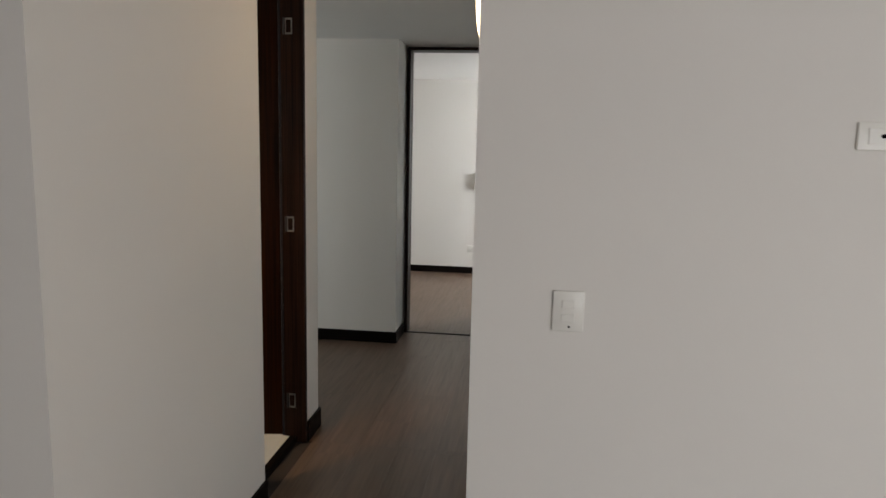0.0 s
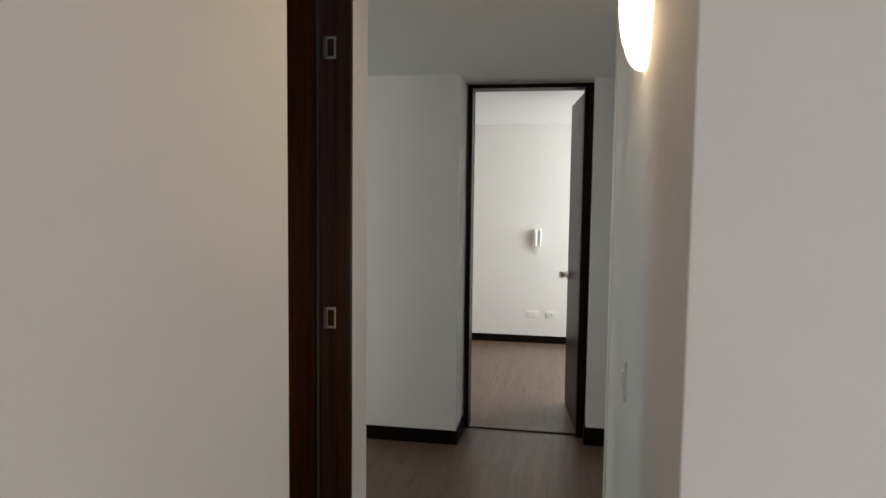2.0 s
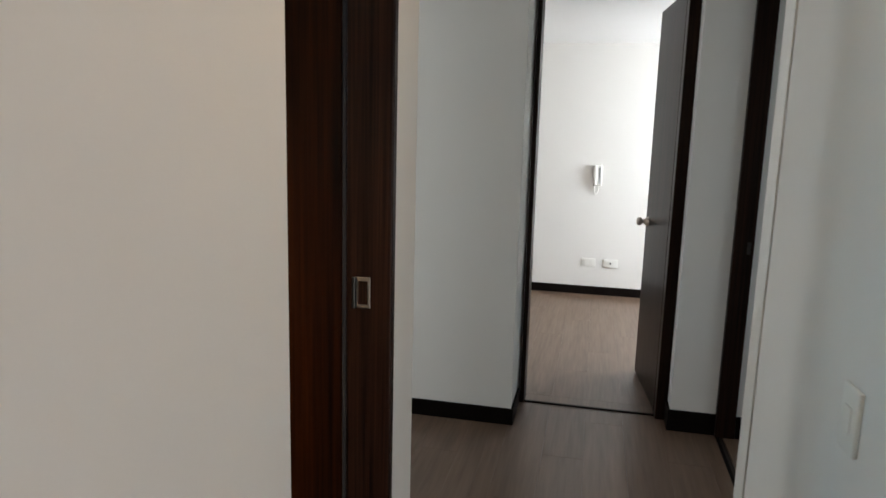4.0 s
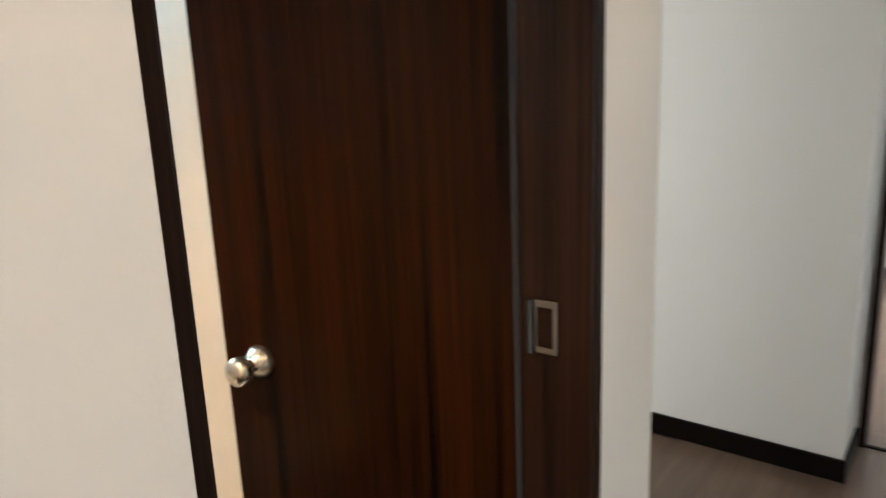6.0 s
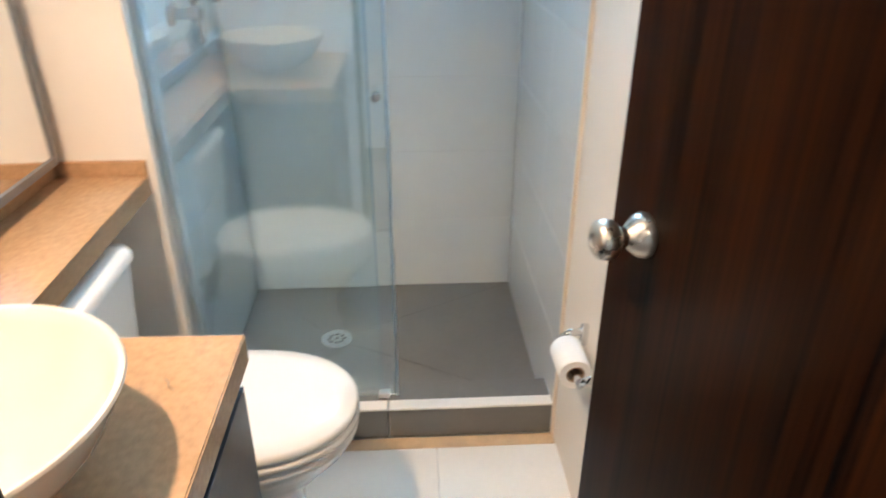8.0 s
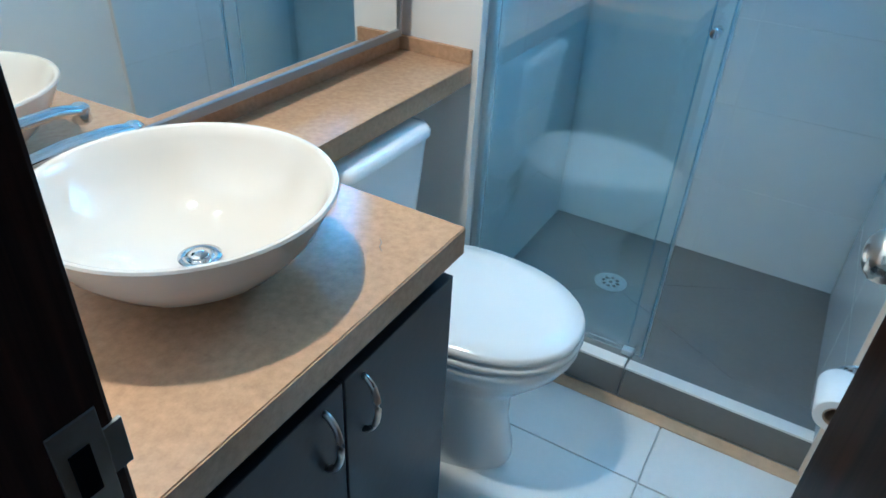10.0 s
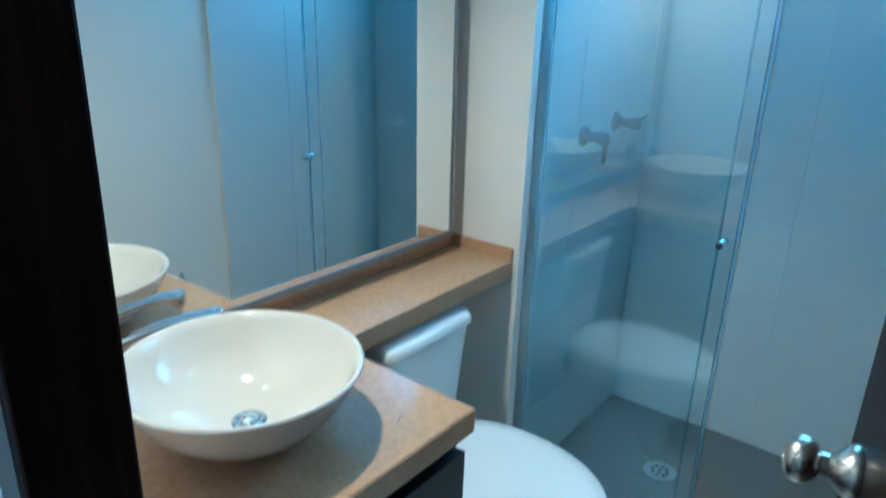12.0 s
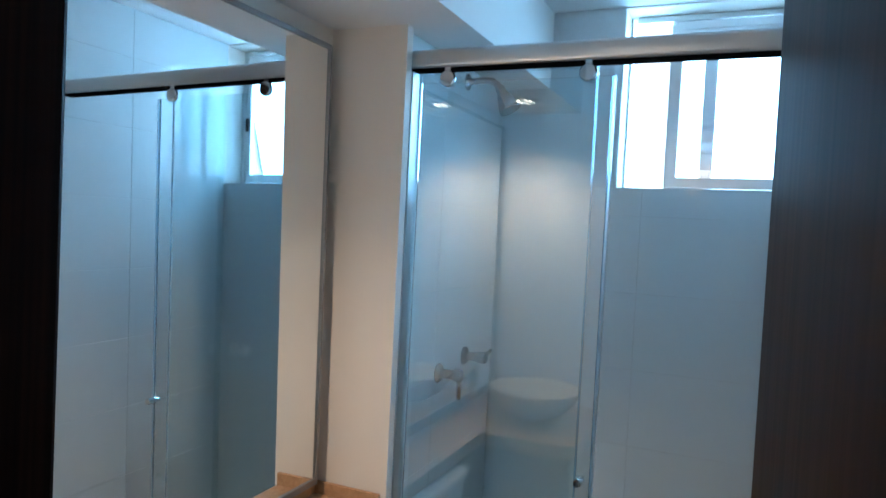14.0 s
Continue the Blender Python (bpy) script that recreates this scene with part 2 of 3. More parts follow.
def tube(points, radius, n=12, bm=None, flat=1.0):
    """A round bar along points, closed at both ends; flat squeezes its upright axis."""
    out = bm or bmesh.new()
    pts = [Vector(p) for p in points]
    rings = []
    up = Vector((0, 0, 1))
    for i, p in enumerate(pts):
        d = (pts[min(i + 1, len(pts) - 1)] - pts[max(i - 1, 0)]).normalized()
        side = d.cross(up)
        side = side.normalized() if side.length > 1e-3 else Vector((1, 0, 0))
        top = side.cross(d).normalized()
        r = radius[i] if isinstance(radius, (list, tuple)) else radius
        rings.append([out.verts.new(p + side * r * math.cos(2 * math.pi * k / n) + top * r * flat * math.sin(2 * math.pi * k / n)) for k in range(n)])
    for a, b in zip(rings, rings[1:]):
        for k in range(n):
            out.faces.new((a[k], a[(k + 1) % n], b[(k + 1) % n], b[k]))
    out.faces.new(rings[0])
    out.faces.new(list(reversed(rings[-1])))
    return out


def loft(sections, bm=None):
    """Closed skin through loops of equally many points, capped."""
    out = bm or bmesh.new()
    rings = [[out.verts.new(p) for p in s] for s in sections]
    n = len(rings[0])
    for a, b in zip(rings, rings[1:]):
        for k in range(n):
            out.faces.new((a[k], a[(k + 1) % n], b[(k + 1) % n], b[k]))
    out.faces.new(rings[0])
    out.faces.new(list(reversed(rings[-1])))
    return out


def structure(name, bm, mat, label="", m=None):
    return tagged(part(name, bm, mat, None, label, m), kind="structure")


# ---- plan: hall runs along y, bathroom opens to -x ----
HX0, HX1 = 0.31, 1.207         # faces of the hall's two long walls
HXF = 0.2945                      # left wall past the bathroom door
HZ = 2.262                       # hall ceiling
BX = 0.22                      # bathroom side of the hall wall
DY0, DY1 = 4.020, 4.610         # bathroom door frame, outside
MY, RY = 3.45, 4.600             # bathroom: mirror wall, wall beside the door
SX, SY = -1.802, 3.648           # shower: back wall, tap wall
EX = -0.985                      # end wall of the shelf, front of the shower kerb
BZ, WZ = 2.030, 2.295             # bathroom soffit and full ceiling
BF = 0.030                      # bathroom floor, a little above the hall's

# walls of the hall and of the room the walk begins in
structure("wall_hall_left", boxes((BX, HX0, 2.90, DY0, 0, 2.6), (0.19, HXF, DY1, 4.80, 0, 2.6), (BX, HXF, DY0, DY1, 2.25, 2.6)), PAINT)
structure("wall_living_left", boxes((-3.0, HX0, 2.78, 2.90, 0, 2.6)), PAINT)
structure("wall_switch", boxes((HX1, 5.2, 3.43, 3.55, 0, 2.6)), PAINT)
structure("wall_hall_right", boxes((HX1, HX1 + 0.12, 3.55, 5.03, 0, 2.6)), PAINT)
structure("trim_hall_corner", boxes((HX1 - 0.002, HX1 + 0.12, 5.042, 5.145, 0, 2.6)), PLASTIC)
structure("wall_hall_end_left", boxes((-3.0, 0.391, 6.422, 6.86, 0, 2.6)), PAINT)
structure("wall_hall_end_right", boxes((1.188, 1.408, 6.586, 6.86, 0, 2.6), (1.500, 3.3, 6.58, 6.86, 0, 2.6), (0.391, 1.408, 6.735, 6.86, 2.250, 2.6)), PAINT)
structure("wall_side_room", boxes((1.39, 1.472, 5.03, 5.30, 0, 2.6), (1.31, 3.3, 4.91, 5.03, 0, 2.6), (3.18, 3.3, 5.03, 6.58, 0, 0.85), (3.18, 3.3, 5.03, 6.58, 2.1, 2.6),
          (3.18, 3.3, 5.03, 5.1, 0.85, 2.1), (3.18, 3.3, 6.1, 6.58, 0.85, 2.1)), PAINT)
structure("wall_living", boxes((5.2, 5.32, -1.92, 3.55, 0, 2.6), (5.1, 5.2, -1.92, -1.8, 0, 2.6), (-3.0, 2.9, -1.92, -1.8, 0, 2.6), (2.9, 5.1, -1.92, -1.8, 0, 0.05), (2.9, 5.1, -1.92, -1.8, 1.65, 2.6), (-3.12, -3.0, -1.92, 2.78, 0, 2.6)), PAINT)
structure("wall_bedroom", boxes((-1.6, 3.0, 9.532, 9.65, 0, 2.6), (-1.72, -1.6, 6.86, 9.65, 0, 2.6), (3.0, 3.12, 6.86, 7.9, 0, 2.6), (3.0, 3.12, 9.3, 9.65, 0, 2.6),
          (3.0, 3.12, 7.9, 9.3, 0, 0.8), (3.0, 3.12, 7.9, 9.3, 2.1, 2.6)), PAINT)
# unseen end wall, its opening made up for the corridor fill
structure("wall_corridor_end", boxes((-3.12, -3.0, 5.45, 6.5, 0, 2.6), (-3.12, -3.0, 4.66, 5.45, 0, 0.8), (-3.12, -3.0, 4.66, 5.45, 2.1, 2.6)), PAINT)
structure("ceiling_hall", boxes((-3.0, 1.472, 4.80, 6.735, HZ, 2.62), (0.29, HX1, 3.43, 4.80, HZ, 2.62), (1.472, 3.3, 5.03, 6.58, HZ, 2.62)), CEILING)
structure("ceiling_living", boxes((-3.0, 5.2, -1.8, 3.43, 2.45, 2.62)), CEILING)
structure("ceiling_bedroom", boxes((-1.6, 3.0, 6.86, 9.532, 2.29, 2.62)), CEILING)
structure("floor_bed", boxes((-3.0, 5.2, -1.8, 3.43, -0.12, -0.011), (BX, 3.3, 3.43, 9.532, -0.12, -0.011), (-3.0, BX, 4.80, 9.532, -0.12, -0.011)), SLAB)

# bathroom shell
structure("wall_bath_mirror", boxes((EX, BX, MY - 0.12, MY, 0, 2.6)), PAINT_BATH)
structure("wall_bath_end", boxes((SX - 0.16, EX, MY - 0.12, SY - 0.008, 0, 2.6), (EX - 0.002, EX, SY - 0.008, SY, 0, 0.114 + BF), (EX - 0.03, EX, SY - 0.008, SY + 0.022, 0.114 + BF, BZ)), PAINT_BATH)
structure("wall_bath_right", boxes((-3.0, 0.19, RY + 0.065, 4.80, 0, 2.6), (SX - 0.16, -0.14, RY, RY + 0.065, 0, 2.6)), PAINT_BATH)
WY0, WZ0 = 4.062, 1.690
structure("wall_bath_window", boxes((SX - 0.16, SX - 0.008, SY - 0.008, RY, 0, WZ0), (SX - 0.16, SX - 0.008, SY - 0.008, WY0, WZ0, 2.6), (SX - 0.16, SX - 0.008, WY0, RY, 2.290, 2.6)), PAINT_BATH)
structure("ceiling_bath", boxes((SX - 0.16, BX, MY, 4.665, WZ, 2.62)), CEILING)
structure("ceiling_soffit", boxes((SX - 0.01, BX, MY, 3.815, BZ, WZ - 0.004)), CEILING)
structure("backdrop", boxes((-3.6, -3.58, 2.0, 7.0, 0.5, 4.5)), SKY_CARD)
structure("floor_bath_bed", boxes((SX - 0.16, BX, MY - 0.12, RY + 0.065, -0.12, BF - 0.009)), GROUT)


def skirting(name, *spans):
    structure(name, boxes(*spans), SKIRT)


skirting("baseboard_end_left", (-2.9, 0.403, 6.410, 6.422, 0, 0.085), (0.391, 0.403, 6.422, 6.72, 0, 0.085))
skirting("baseboard_end_right", (1.176, 1.408, 6.574, 6.586, 0, 0.11), (1.176, 1.188, 6.586, 6.70, 0, 0.11), (1.500, 3.1, 6.568, 6.58, 0, 0.11))
skirting("baseboard_bedroom", (-1.6, 3.0, 9.520, 9.532, 0, 0.078))
skirting("baseboard_pier", (HXF, HXF + 0.012, DY1, 4.812, 0, 0.10), (-3.0, HXF, 4.80, 4.812, 0, 0.10))
skirting("baseboard_hall", (HX0, HX0 + 0.012, 2.768, DY0, 0, 0.085), (-3.0, HX0, 2.768, 2.78, 0, 0.085), (HX1 - 0.012, HX1, 3.43, 5.03, 0, 0.085), (HX1, 5.2, 3.418, 3.43, 0, 0.085))


# ---- doors ----
def door_frame(name, spans, label):
    f = thing(name, label, "door frame", kind="structure")
    for n, s in spans:
        part(n, box(*s, bevel=0.004), WENGE_DARK, f)
    return f


door_frame("door_frame_1", (("jamb", (BX - 0.004, 0.300, DY0, DY0 + 0.021, 0, 2.222)), ("jamb", (0.188, HXF + 0.005, DY1 - 0.028, DY1, 0, 2.222)),
                            ("head", (BX - 0.004, HXF + 0.005, DY0, DY1, 2.222, 2.25))), "dark wenge wooden frame of the bathroom door")
part("seal", box(0.1765, 0.1865, DY1 - 0.024, DY1 - 0.012, 0.004, 2.21, 0.002), SEAL_GREY, bpy.data.objects["door_frame_1"], "grey rubber seal strip", smooth=40)
door_frame("door_frame_2", (("jamb", (0.403, 0.428, 6.725, 6.865, 0, 2.225)), ("jamb", (1.130, 1.187, 6.70, 6.865, 0, 2.225)),
                            ("head", (0.403, 1.187, 6.715, 6.865, 2.225, 2.250))), "dark wenge wooden frame of the bedroom door")
door_frame("door_frame_3", (("jamb", (1.408, 1.500, 6.552, 6.60, 0, 2.22)), ("head", (1.408, 1.500, 5.30, 6.60, 2.22, 2.25))), "dark wooden frame of the side room doorway")


def knob(parent, side, y=0.0):
    """A round door knob with its rose, standing out along y from the leaf."""
    k = part("knob", turned([(0, 0), (0.0285, 0), (0.0295, 0.004), (0.027, 0.012), (0.018, 0.022), (0.0125, 0.028), (0.0125, 0.036), (0.019, 0.040),
                             (0.0245, 0.046), (0.026, 0.055), (0.0235, 0.064), (0.016, 0.0695), (0.009, 0.0705), (0.008, 0.068), (0, 0.068)], 32),
             NICKEL, parent, "satin nickel ball knob", side, smooth=40)
    return k


def hinge(parent, m):
    h = part("hinge", box(-0.018, 0.018, -0.0015, 0.0015, -0.037, 0.037, 0.0008), BRASS_DULL, parent, "worn steel butt hinge", m)
    part("knuckle", turned([(0, -0.037), (0.0055, -0.037), (0.0055, 0.037), (0, 0.037)], 14), DARK_METAL, h, m=pose(-0.020, -0.005, 0), smooth=40)
    part("inset", box(-0.0110, 0.0120, -0.0024, -0.0012, -0.028, 0.028), WENGE_DARK, h)
    return h


def door_leaf(name, label, m, width, height, knob_z):
    """A flush leaf with its hinge line at the origin, lying along -x; its front faces -y."""
    d = thing(name, label, "door", m)
    part("leaf", box(-width, 0, 0.0, 0.036, 0.012, height, 0.002), WENGE, d)
    knob(d, pose(-width + 0.082, 0, knob_z, 90, 0, 0))
    knob(d, pose(-width + 0.082, 0.036, knob_z, -90, 0, 0))
    part("latch_plate", box(-width - 0.0015, -width + 0.001, 0.007, 0.029, knob_z - 0.03, knob_z + 0.03, 0.0004), BRASS_DULL, d)
    return d


LEAF1 = door_leaf("bathroom_door", "dark wenge flush wooden door standing open with a nickel ball knob", pose(0.171, 4.600, 0, 0, 0, 11.3), 0.560, 2.205, 0.974)
door1 = thing("door_hinges", "steel hinges on the dark bathroom door frame", "hinges", kind="structure")
for z in (0.22, 1.109, 2.03):
    hinge(door1, pose(0.230, DY1 - 0.0295, z))
LEAF2 = door_leaf("bedroom_door", "dark wooden flush door standing open into the bedroom", pose(1.128, 6.795, 0, 0, 0, -84.0), 0.645, 2.20, 0.978)
strike = thing("strike_plate", "worn steel strike plate let into the dark door jamb", "strike plate")
part("plate", box(0.226, 0.258, DY0 + 0.0205, DY0 + 0.0225, 0.911, 0.995, 0.0006), BRASS_DULL, strike)
part("latch_hole", box(0.236, 0.250, DY0 + 0.022, DY0 + 0.0232, 0.933, 0.973), BLACK, strike)
part("lip", box(0.2125, 0.226, DY0 + 0.019, DY0 + 0.0225, 0.935, 0.975, 0.0008), BRASS_DULL, strike)
strike2 = thing("strike_plate", "small steel strike plate on the side room jamb", "strike plate")
part("plate", box(1.468, 1.484, 6.5500, 6.5522, 0.94, 1.00, 0.0006), DARK_METAL, strike2)
structure("trim_threshold_bedroom", boxes((0.428, 1.13, 6.742, 6.760, -0.002, 0.006)), SKIRT)
structure("trim_threshold_side", boxes((1.412, 1.426, 5.30, 6.552, -0.002, 0.002)), SKIRT)
structure("trim_threshold_bath", boxes((BX - 0.002, 0.25, DY0 + 0.03, DY1 - 0.03, -0.004, BF + 0.004)), SKIRT)


# ---- small fittings on the hall and bedroom walls ----
def plate(name, label, m, w, h, category):
    """A wall plate with rounded edges, its back on the wall at the origin, facing -y."""
    p = thing(name, label, category, m)
    part("cover", box(-w / 2, w / 2, -0.009, 0, -h / 2, h / 2, 0.003, segments=3), PLASTIC, p, smooth=40)
    return p


sw = plate("light_switch", "cream plastic double rocker switch on the white wall", pose(1.4925, 3.43, 1.019), 0.092, 0.122, "light switch")
for z in (0.022, -0.020):
    part("rocker", box(-0.019, 0.019, -0.0125, -0.008, z - 0.012, z + 0.012, 0.002, segments=3), PLASTIC, sw, m=pose(0, 0, 0, 1.5, 0, 0))
part("indicator", turned([(0, 0), (0.0035, 0), (0.003, 0.002), (0, 0.0022)], 12), BLACK, sw, "dark indicator dot", pose(0.004, -0.009, -0.047, 90, 0, 0))
sw = plate("wall_socket", "cream plastic aerial outlet on the white wall", pose(2.298, 3.43, 1.543), 0.122, 0.076, "outlet")
part("insert", box(-0.034, 0.034, -0.0115, -0.008, -0.022, 0.022, 0.0015), PLASTIC, sw)
part("connector", turned([(0, 0), (0.006, 0), (0.006, 0.006), (0.003, 0.006), (0, 0.004)], 14), BLACK, sw, "dark round connector", pose(0.004, -0.011, 0, 90, 0, 0))
sw = plate("light_switch", "cream plastic single rocker switch inside the hall", pose(HX1, 4.36, 1.01, 0, 0, -90), 0.076, 0.118, "light switch")
part("rocker", box(-0.016, 0.016, -0.0125, -0.008, -0.024, 0.024, 0.002, segments=3), PLASTIC, sw)
for x, kind in ((0.722, 0), (0.924, 1)):
    sw = plate("wall_socket", "white plastic socket low on the bedroom wall" if kind else "white plastic telephone outlet low on the bedroom wall", pose(x, 9.532, 0.305), 0.130, 0.078, "outlet")
    part("insert", box(-0.036, 0.036, -0.0115, -0.008, -0.022, 0.022, 0.0015), PLASTIC, sw)
    if kind:
        part("socket_hole", turned([(0, 0), (0.008, 0), (0.008, 0.002), (0, 0.002)], 14), BLACK, sw, "dark socket hole", pose(0, -0.0112, 0, 90, 0, 0))
phone = thing("intercom_phone", "white wall intercom handset with a looped cord", "intercom", pose(0.757, 9.532, 1.022))
part("base", box(-0.040, 0.040, -0.028, 0, 0.0, 0.19, 0.008, segments=3), PLASTIC, phone, smooth=40)
hs = part("handset", box(-0.036, -0.004, -0.060, -0.027, 0.008, 0.186, 0.010, segments=3), PLASTIC, phone, smooth=40)
part("panel", box(0.006, 0.030, -0.031, -0.0275, 0.02, 0.17, 0.001), ALU, phone, "pale grey front panel")
part("cord", tube([(-0.004 - 0.020 * math.cos(a), -0.018, 0.004 - 0.080 * math.sin(a)) for a in [i * math.pi / 16 for i in range(17)]], 0.0045, 8), PLASTIC, phone, smooth=True)

sconce = thing("wall_sconce", "lit half-bowl glass wall sconce on the hall wall", "wall lamp", pose(HX1, 4.11, 1.850))
bm = bmesh.new()
N, K = 20, 12
rows = []
for i in range(K + 1):
    a = i / K
    r, z = 0.11 * math.sin(a * math.pi / 2) ** 0.75, 0.20 * (1 - math.cos(a * math.pi / 2))
    rows.append([bm.verts.new((-0.60 * r * math.sin(math.pi * k / N) - 0.003, r * math.cos(math.pi * k / N), z)) for k in range(N + 1)])
for a, b in zip(rows, rows[1:]):
    for k in range(N):
        bm.faces.new((a[k], a[k + 1], b[k + 1], b[k]))
bmesh.ops.remove_doubles(bm, verts=bm.verts, dist=1e-5)
bmesh.ops.solidify(bm, geom=bm.faces[:], thickness=0.004)
part("shade", bm, SHADE, sconce, "glowing frosted glass shade", smooth=50)
part("backplate", box(-0.004, 0, -0.06, 0.06, 0.05, 0.19, 0.001), PLASTIC, sconce)
part("socket", turned([(0, 0), (0.018, 0), (0.018, 0.05), (0, 0.05)], 16), PLASTIC, sconce, m=pose(-0.035, 0, 0.045))

# ---- vanity ----
CZ = 0.808
counter = thing("vanity_countertop", "beige speckled stone countertop continuing as a narrow shelf", "countertop")
bm = bmesh.new()
out = [(BX - 0.002, MY + 0.002), (BX - 0.002, 3.988), (-0.354, 3.988), (-0.354, 3.656), (EX + 0.002, 3.656), (EX + 0.002, MY + 0.002)]
lo = [bm.verts.new((x, y, CZ - 0.045)) for x, y in out]
hi = [bm.verts.new((x, y, CZ)) for x, y in out]
bm.faces.new(hi)
bm.faces.new(list(reversed(lo)))
for i in range(6):
    bm.faces.new((lo[i], lo[(i + 1) % 6], hi[(i + 1) % 6], hi[i]))
bmesh.ops.bevel(bm, geom=bm.edges[:], offset=0.002, segments=2, affect="EDGES")
part("slab", bm, STONE, counter)
part("upstand", box(EX + 0.012, BX - 0.004, MY + 0.002, MY + 0.014, CZ, CZ + 0.033, 0.0015), STONE, counter)
part("upstand", box(EX + 0.001, EX + 0.0125, MY + 0.002, 3.655, CZ, CZ + 0.033, 0.0015), STONE, counter)

cabinet = thing("vanity_cabinet", "dark slate vanity cabinet with two doors under the counter", "cabinet")
part("body", boxes((-0.346, -0.330, MY + 0.01, 3.958, 0.10, CZ - 0.047), (0.200, 0.216, MY + 0.01, 3.958, 0.10, CZ - 0.047), (-0.330, 0.200, MY + 0.01, 3.958, 0.10, 0.116)), SLATE, cabinet)
# shade of the gap below the counter, put in as a black strip
part("shade_strip", box(-0.340, 0.212, 3.92, 3.957, CZ - 0.080, CZ - 0.046), BLACK, cabinet, "black strip standing for the shade in the gap under the counter")
part("plinth", box(-0.335, 0.21, MY + 0.02, 3.90, BF, 0.10), BLACK, cabinet)
for x0, x1, hx in ((-0.346, -0.086, -0.122), (-0.082, 0.216, -0.046)):
    d = part("door", box(x0, x1, 3.959, 3.977, 0.105, CZ - 0.083, 0.0015), SLATE, cabinet)
    part("handle", tube([(hx, 3.976 + 0.024 * math.sin(a), CZ - 0.150 - 0.048 * math.cos(a)) for a in [i * math.pi / 12 for i in range(13)]], 0.0045, 10), NICKEL, d, "bowed metal handle", smooth=True)

basin = thing("vessel_basin", "round white ceramic vessel basin on the countertop", "basin", pose(-0.076, 3.763, CZ))
part("bowl", turned([(0, 0.0), (0.055, 0.0), (0.062, 0.003), (0.095, 0.017), (0.130, 0.042), (0.156, 0.074), (0.172, 0.106), (0.1755, 0.113), (0.177, 0.116), (0.1755, 0.119), (0.172, 0.1195),
                     (0.168, 0.117), (0.162, 0.104), (0.143, 0.072), (0.116, 0.045), (0.084, 0.026), (0.050, 0.015), (0.026, 0.0125), (0, 0.012)], 64), IVORY, basin, smooth=50)
dr = part("drain", turned([(0.026, 0.0), (0.0265, 0.003), (0.022, 0.0045), (0.018, 0.003), (0.017, 0.001), (0, 0.001)], 28), CHROME, basin, "chrome drain ring", pose(-0.006, 0.0, 0.0135), smooth=40)
part("stopper", turned([(0, 0.001), (0.013, 0.001), (0.013, 0.006), (0.010, 0.009), (0, 0.010)], 24), CHROME, dr, smooth=40)

tap = thing("basin_tap", "chrome basin tap with a long flat spout beside the mirror", "tap", pose(0.085, 3.545, CZ))
part("body", turned([(0, 0), (0.026, 0), (0.026, 0.005), (0.020, 0.008), (0.019, 0.086), (0.021, 0.090), (0.021, 0.108), (0.017, 0.114), (0, 0.115)], 28), CHROME, tap, smooth=40)
part("spout", tube([(-0.010, 0, 0.078), (-0.08, 0.002, 0.097), (-0.16, 0.006, 0.106), (-0.22, 0.009, 0.105), (-0.255, 0.010, 0.098)], [0.014, 0.014, 0.013, 0.013, 0.013], 16, flat=0.65), CHROME, tap, smooth=50)
part("outlet", turned([(0, 0), (0.011, 0), (0.0135, 0.004), (0.0135, 0.024), (0.009, 0.029), (0, 0.030)], 18), CHROME, tap, m=pose(-0.258, 0.010, 0.078), smooth=40)
part("lever", tube([(0, 0, 0.114), (0.01, -0.002, 0.130), (0.03, -0.006, 0.137), (0.06, -0.010, 0.139)], [0.010, 0.009, 0.008, 0.006], 12, flat=0.6), CHROME, tap, smooth=50)

# small brown mark of unknown kind, built as a thin raised thread
sliver = thing("brown_mark", "thin brown mark on the countertop", "sliver", pose(-0.246, 3.917, CZ + 0.0012, 0, 0, 35))
part("mark_body", tube([(-0.016, 0, 0), (-0.006, 0.0015, 0.0004), (0.004, -0.001, 0.0004), (0.015, 0.002, 0)], [0.0006, 0.0011, 0.0010, 0.0005], 6), CARD, sliver)

mirror = thing("wall_mirror", "large wall mirror in a thin aluminium frame", "mirror", pose(0, MY + 0.040, 0.855, 0.6, 0, 0))
MX0, MX1, MZ0, MZ1 = -0.926, BX - 0.006, 0.0, 1.118
part("glass", box(MX0 + 0.007, MX1 - 0.007, 0.003, 0.007, MZ0 + 0.010, MZ1 - 0.010), MIRROR, mirror)
for s in ((MX0, MX0 + 0.009, MZ0, MZ1), (MX1 - 0.009, MX1, MZ0, MZ1), (MX0 + 0.009, MX1 - 0.009, MZ0, MZ0 + 0.017), (MX0 + 0.009, MX1 - 0.009, MZ1 - 0.012, MZ1)):
    part("frame_bar", box(s[0], s[1], -0.026, 0.012, s[2], s[3], 0.0015), FRAME_GREY, mirror)

down = thing("ceiling_downlight", "lit round recessed ceiling downlight over the basin", "ceiling lamp", pose(-0.076, 3.66, BZ))
part("rim", turned([(0.045, -0.002), (0.047, -0.006), (0.062, -0.006), (0.064, -0.002), (0.064, 0.0), (0.045, 0.0), (0.045, -0.002)], 36), CHROME, down, smooth=40)
part("reflector", turned([(0, -0.001), (0.044, -0.003), (0.044, -0.0005), (0, 0)], 28), PLASTIC, down)
for k in range(5):
    a = 2 * math.pi * k / 5
    part("led", turned([(0, -0.0055), (0.005, -0.005), (0.008, -0.0025), (0, -0.0020)], 16), LENS, down, "glowing warm LED", pose(0.026 * math.cos(a), 0.026 * math.sin(a), 0))

# ---- toilet ----
TX = -0.645
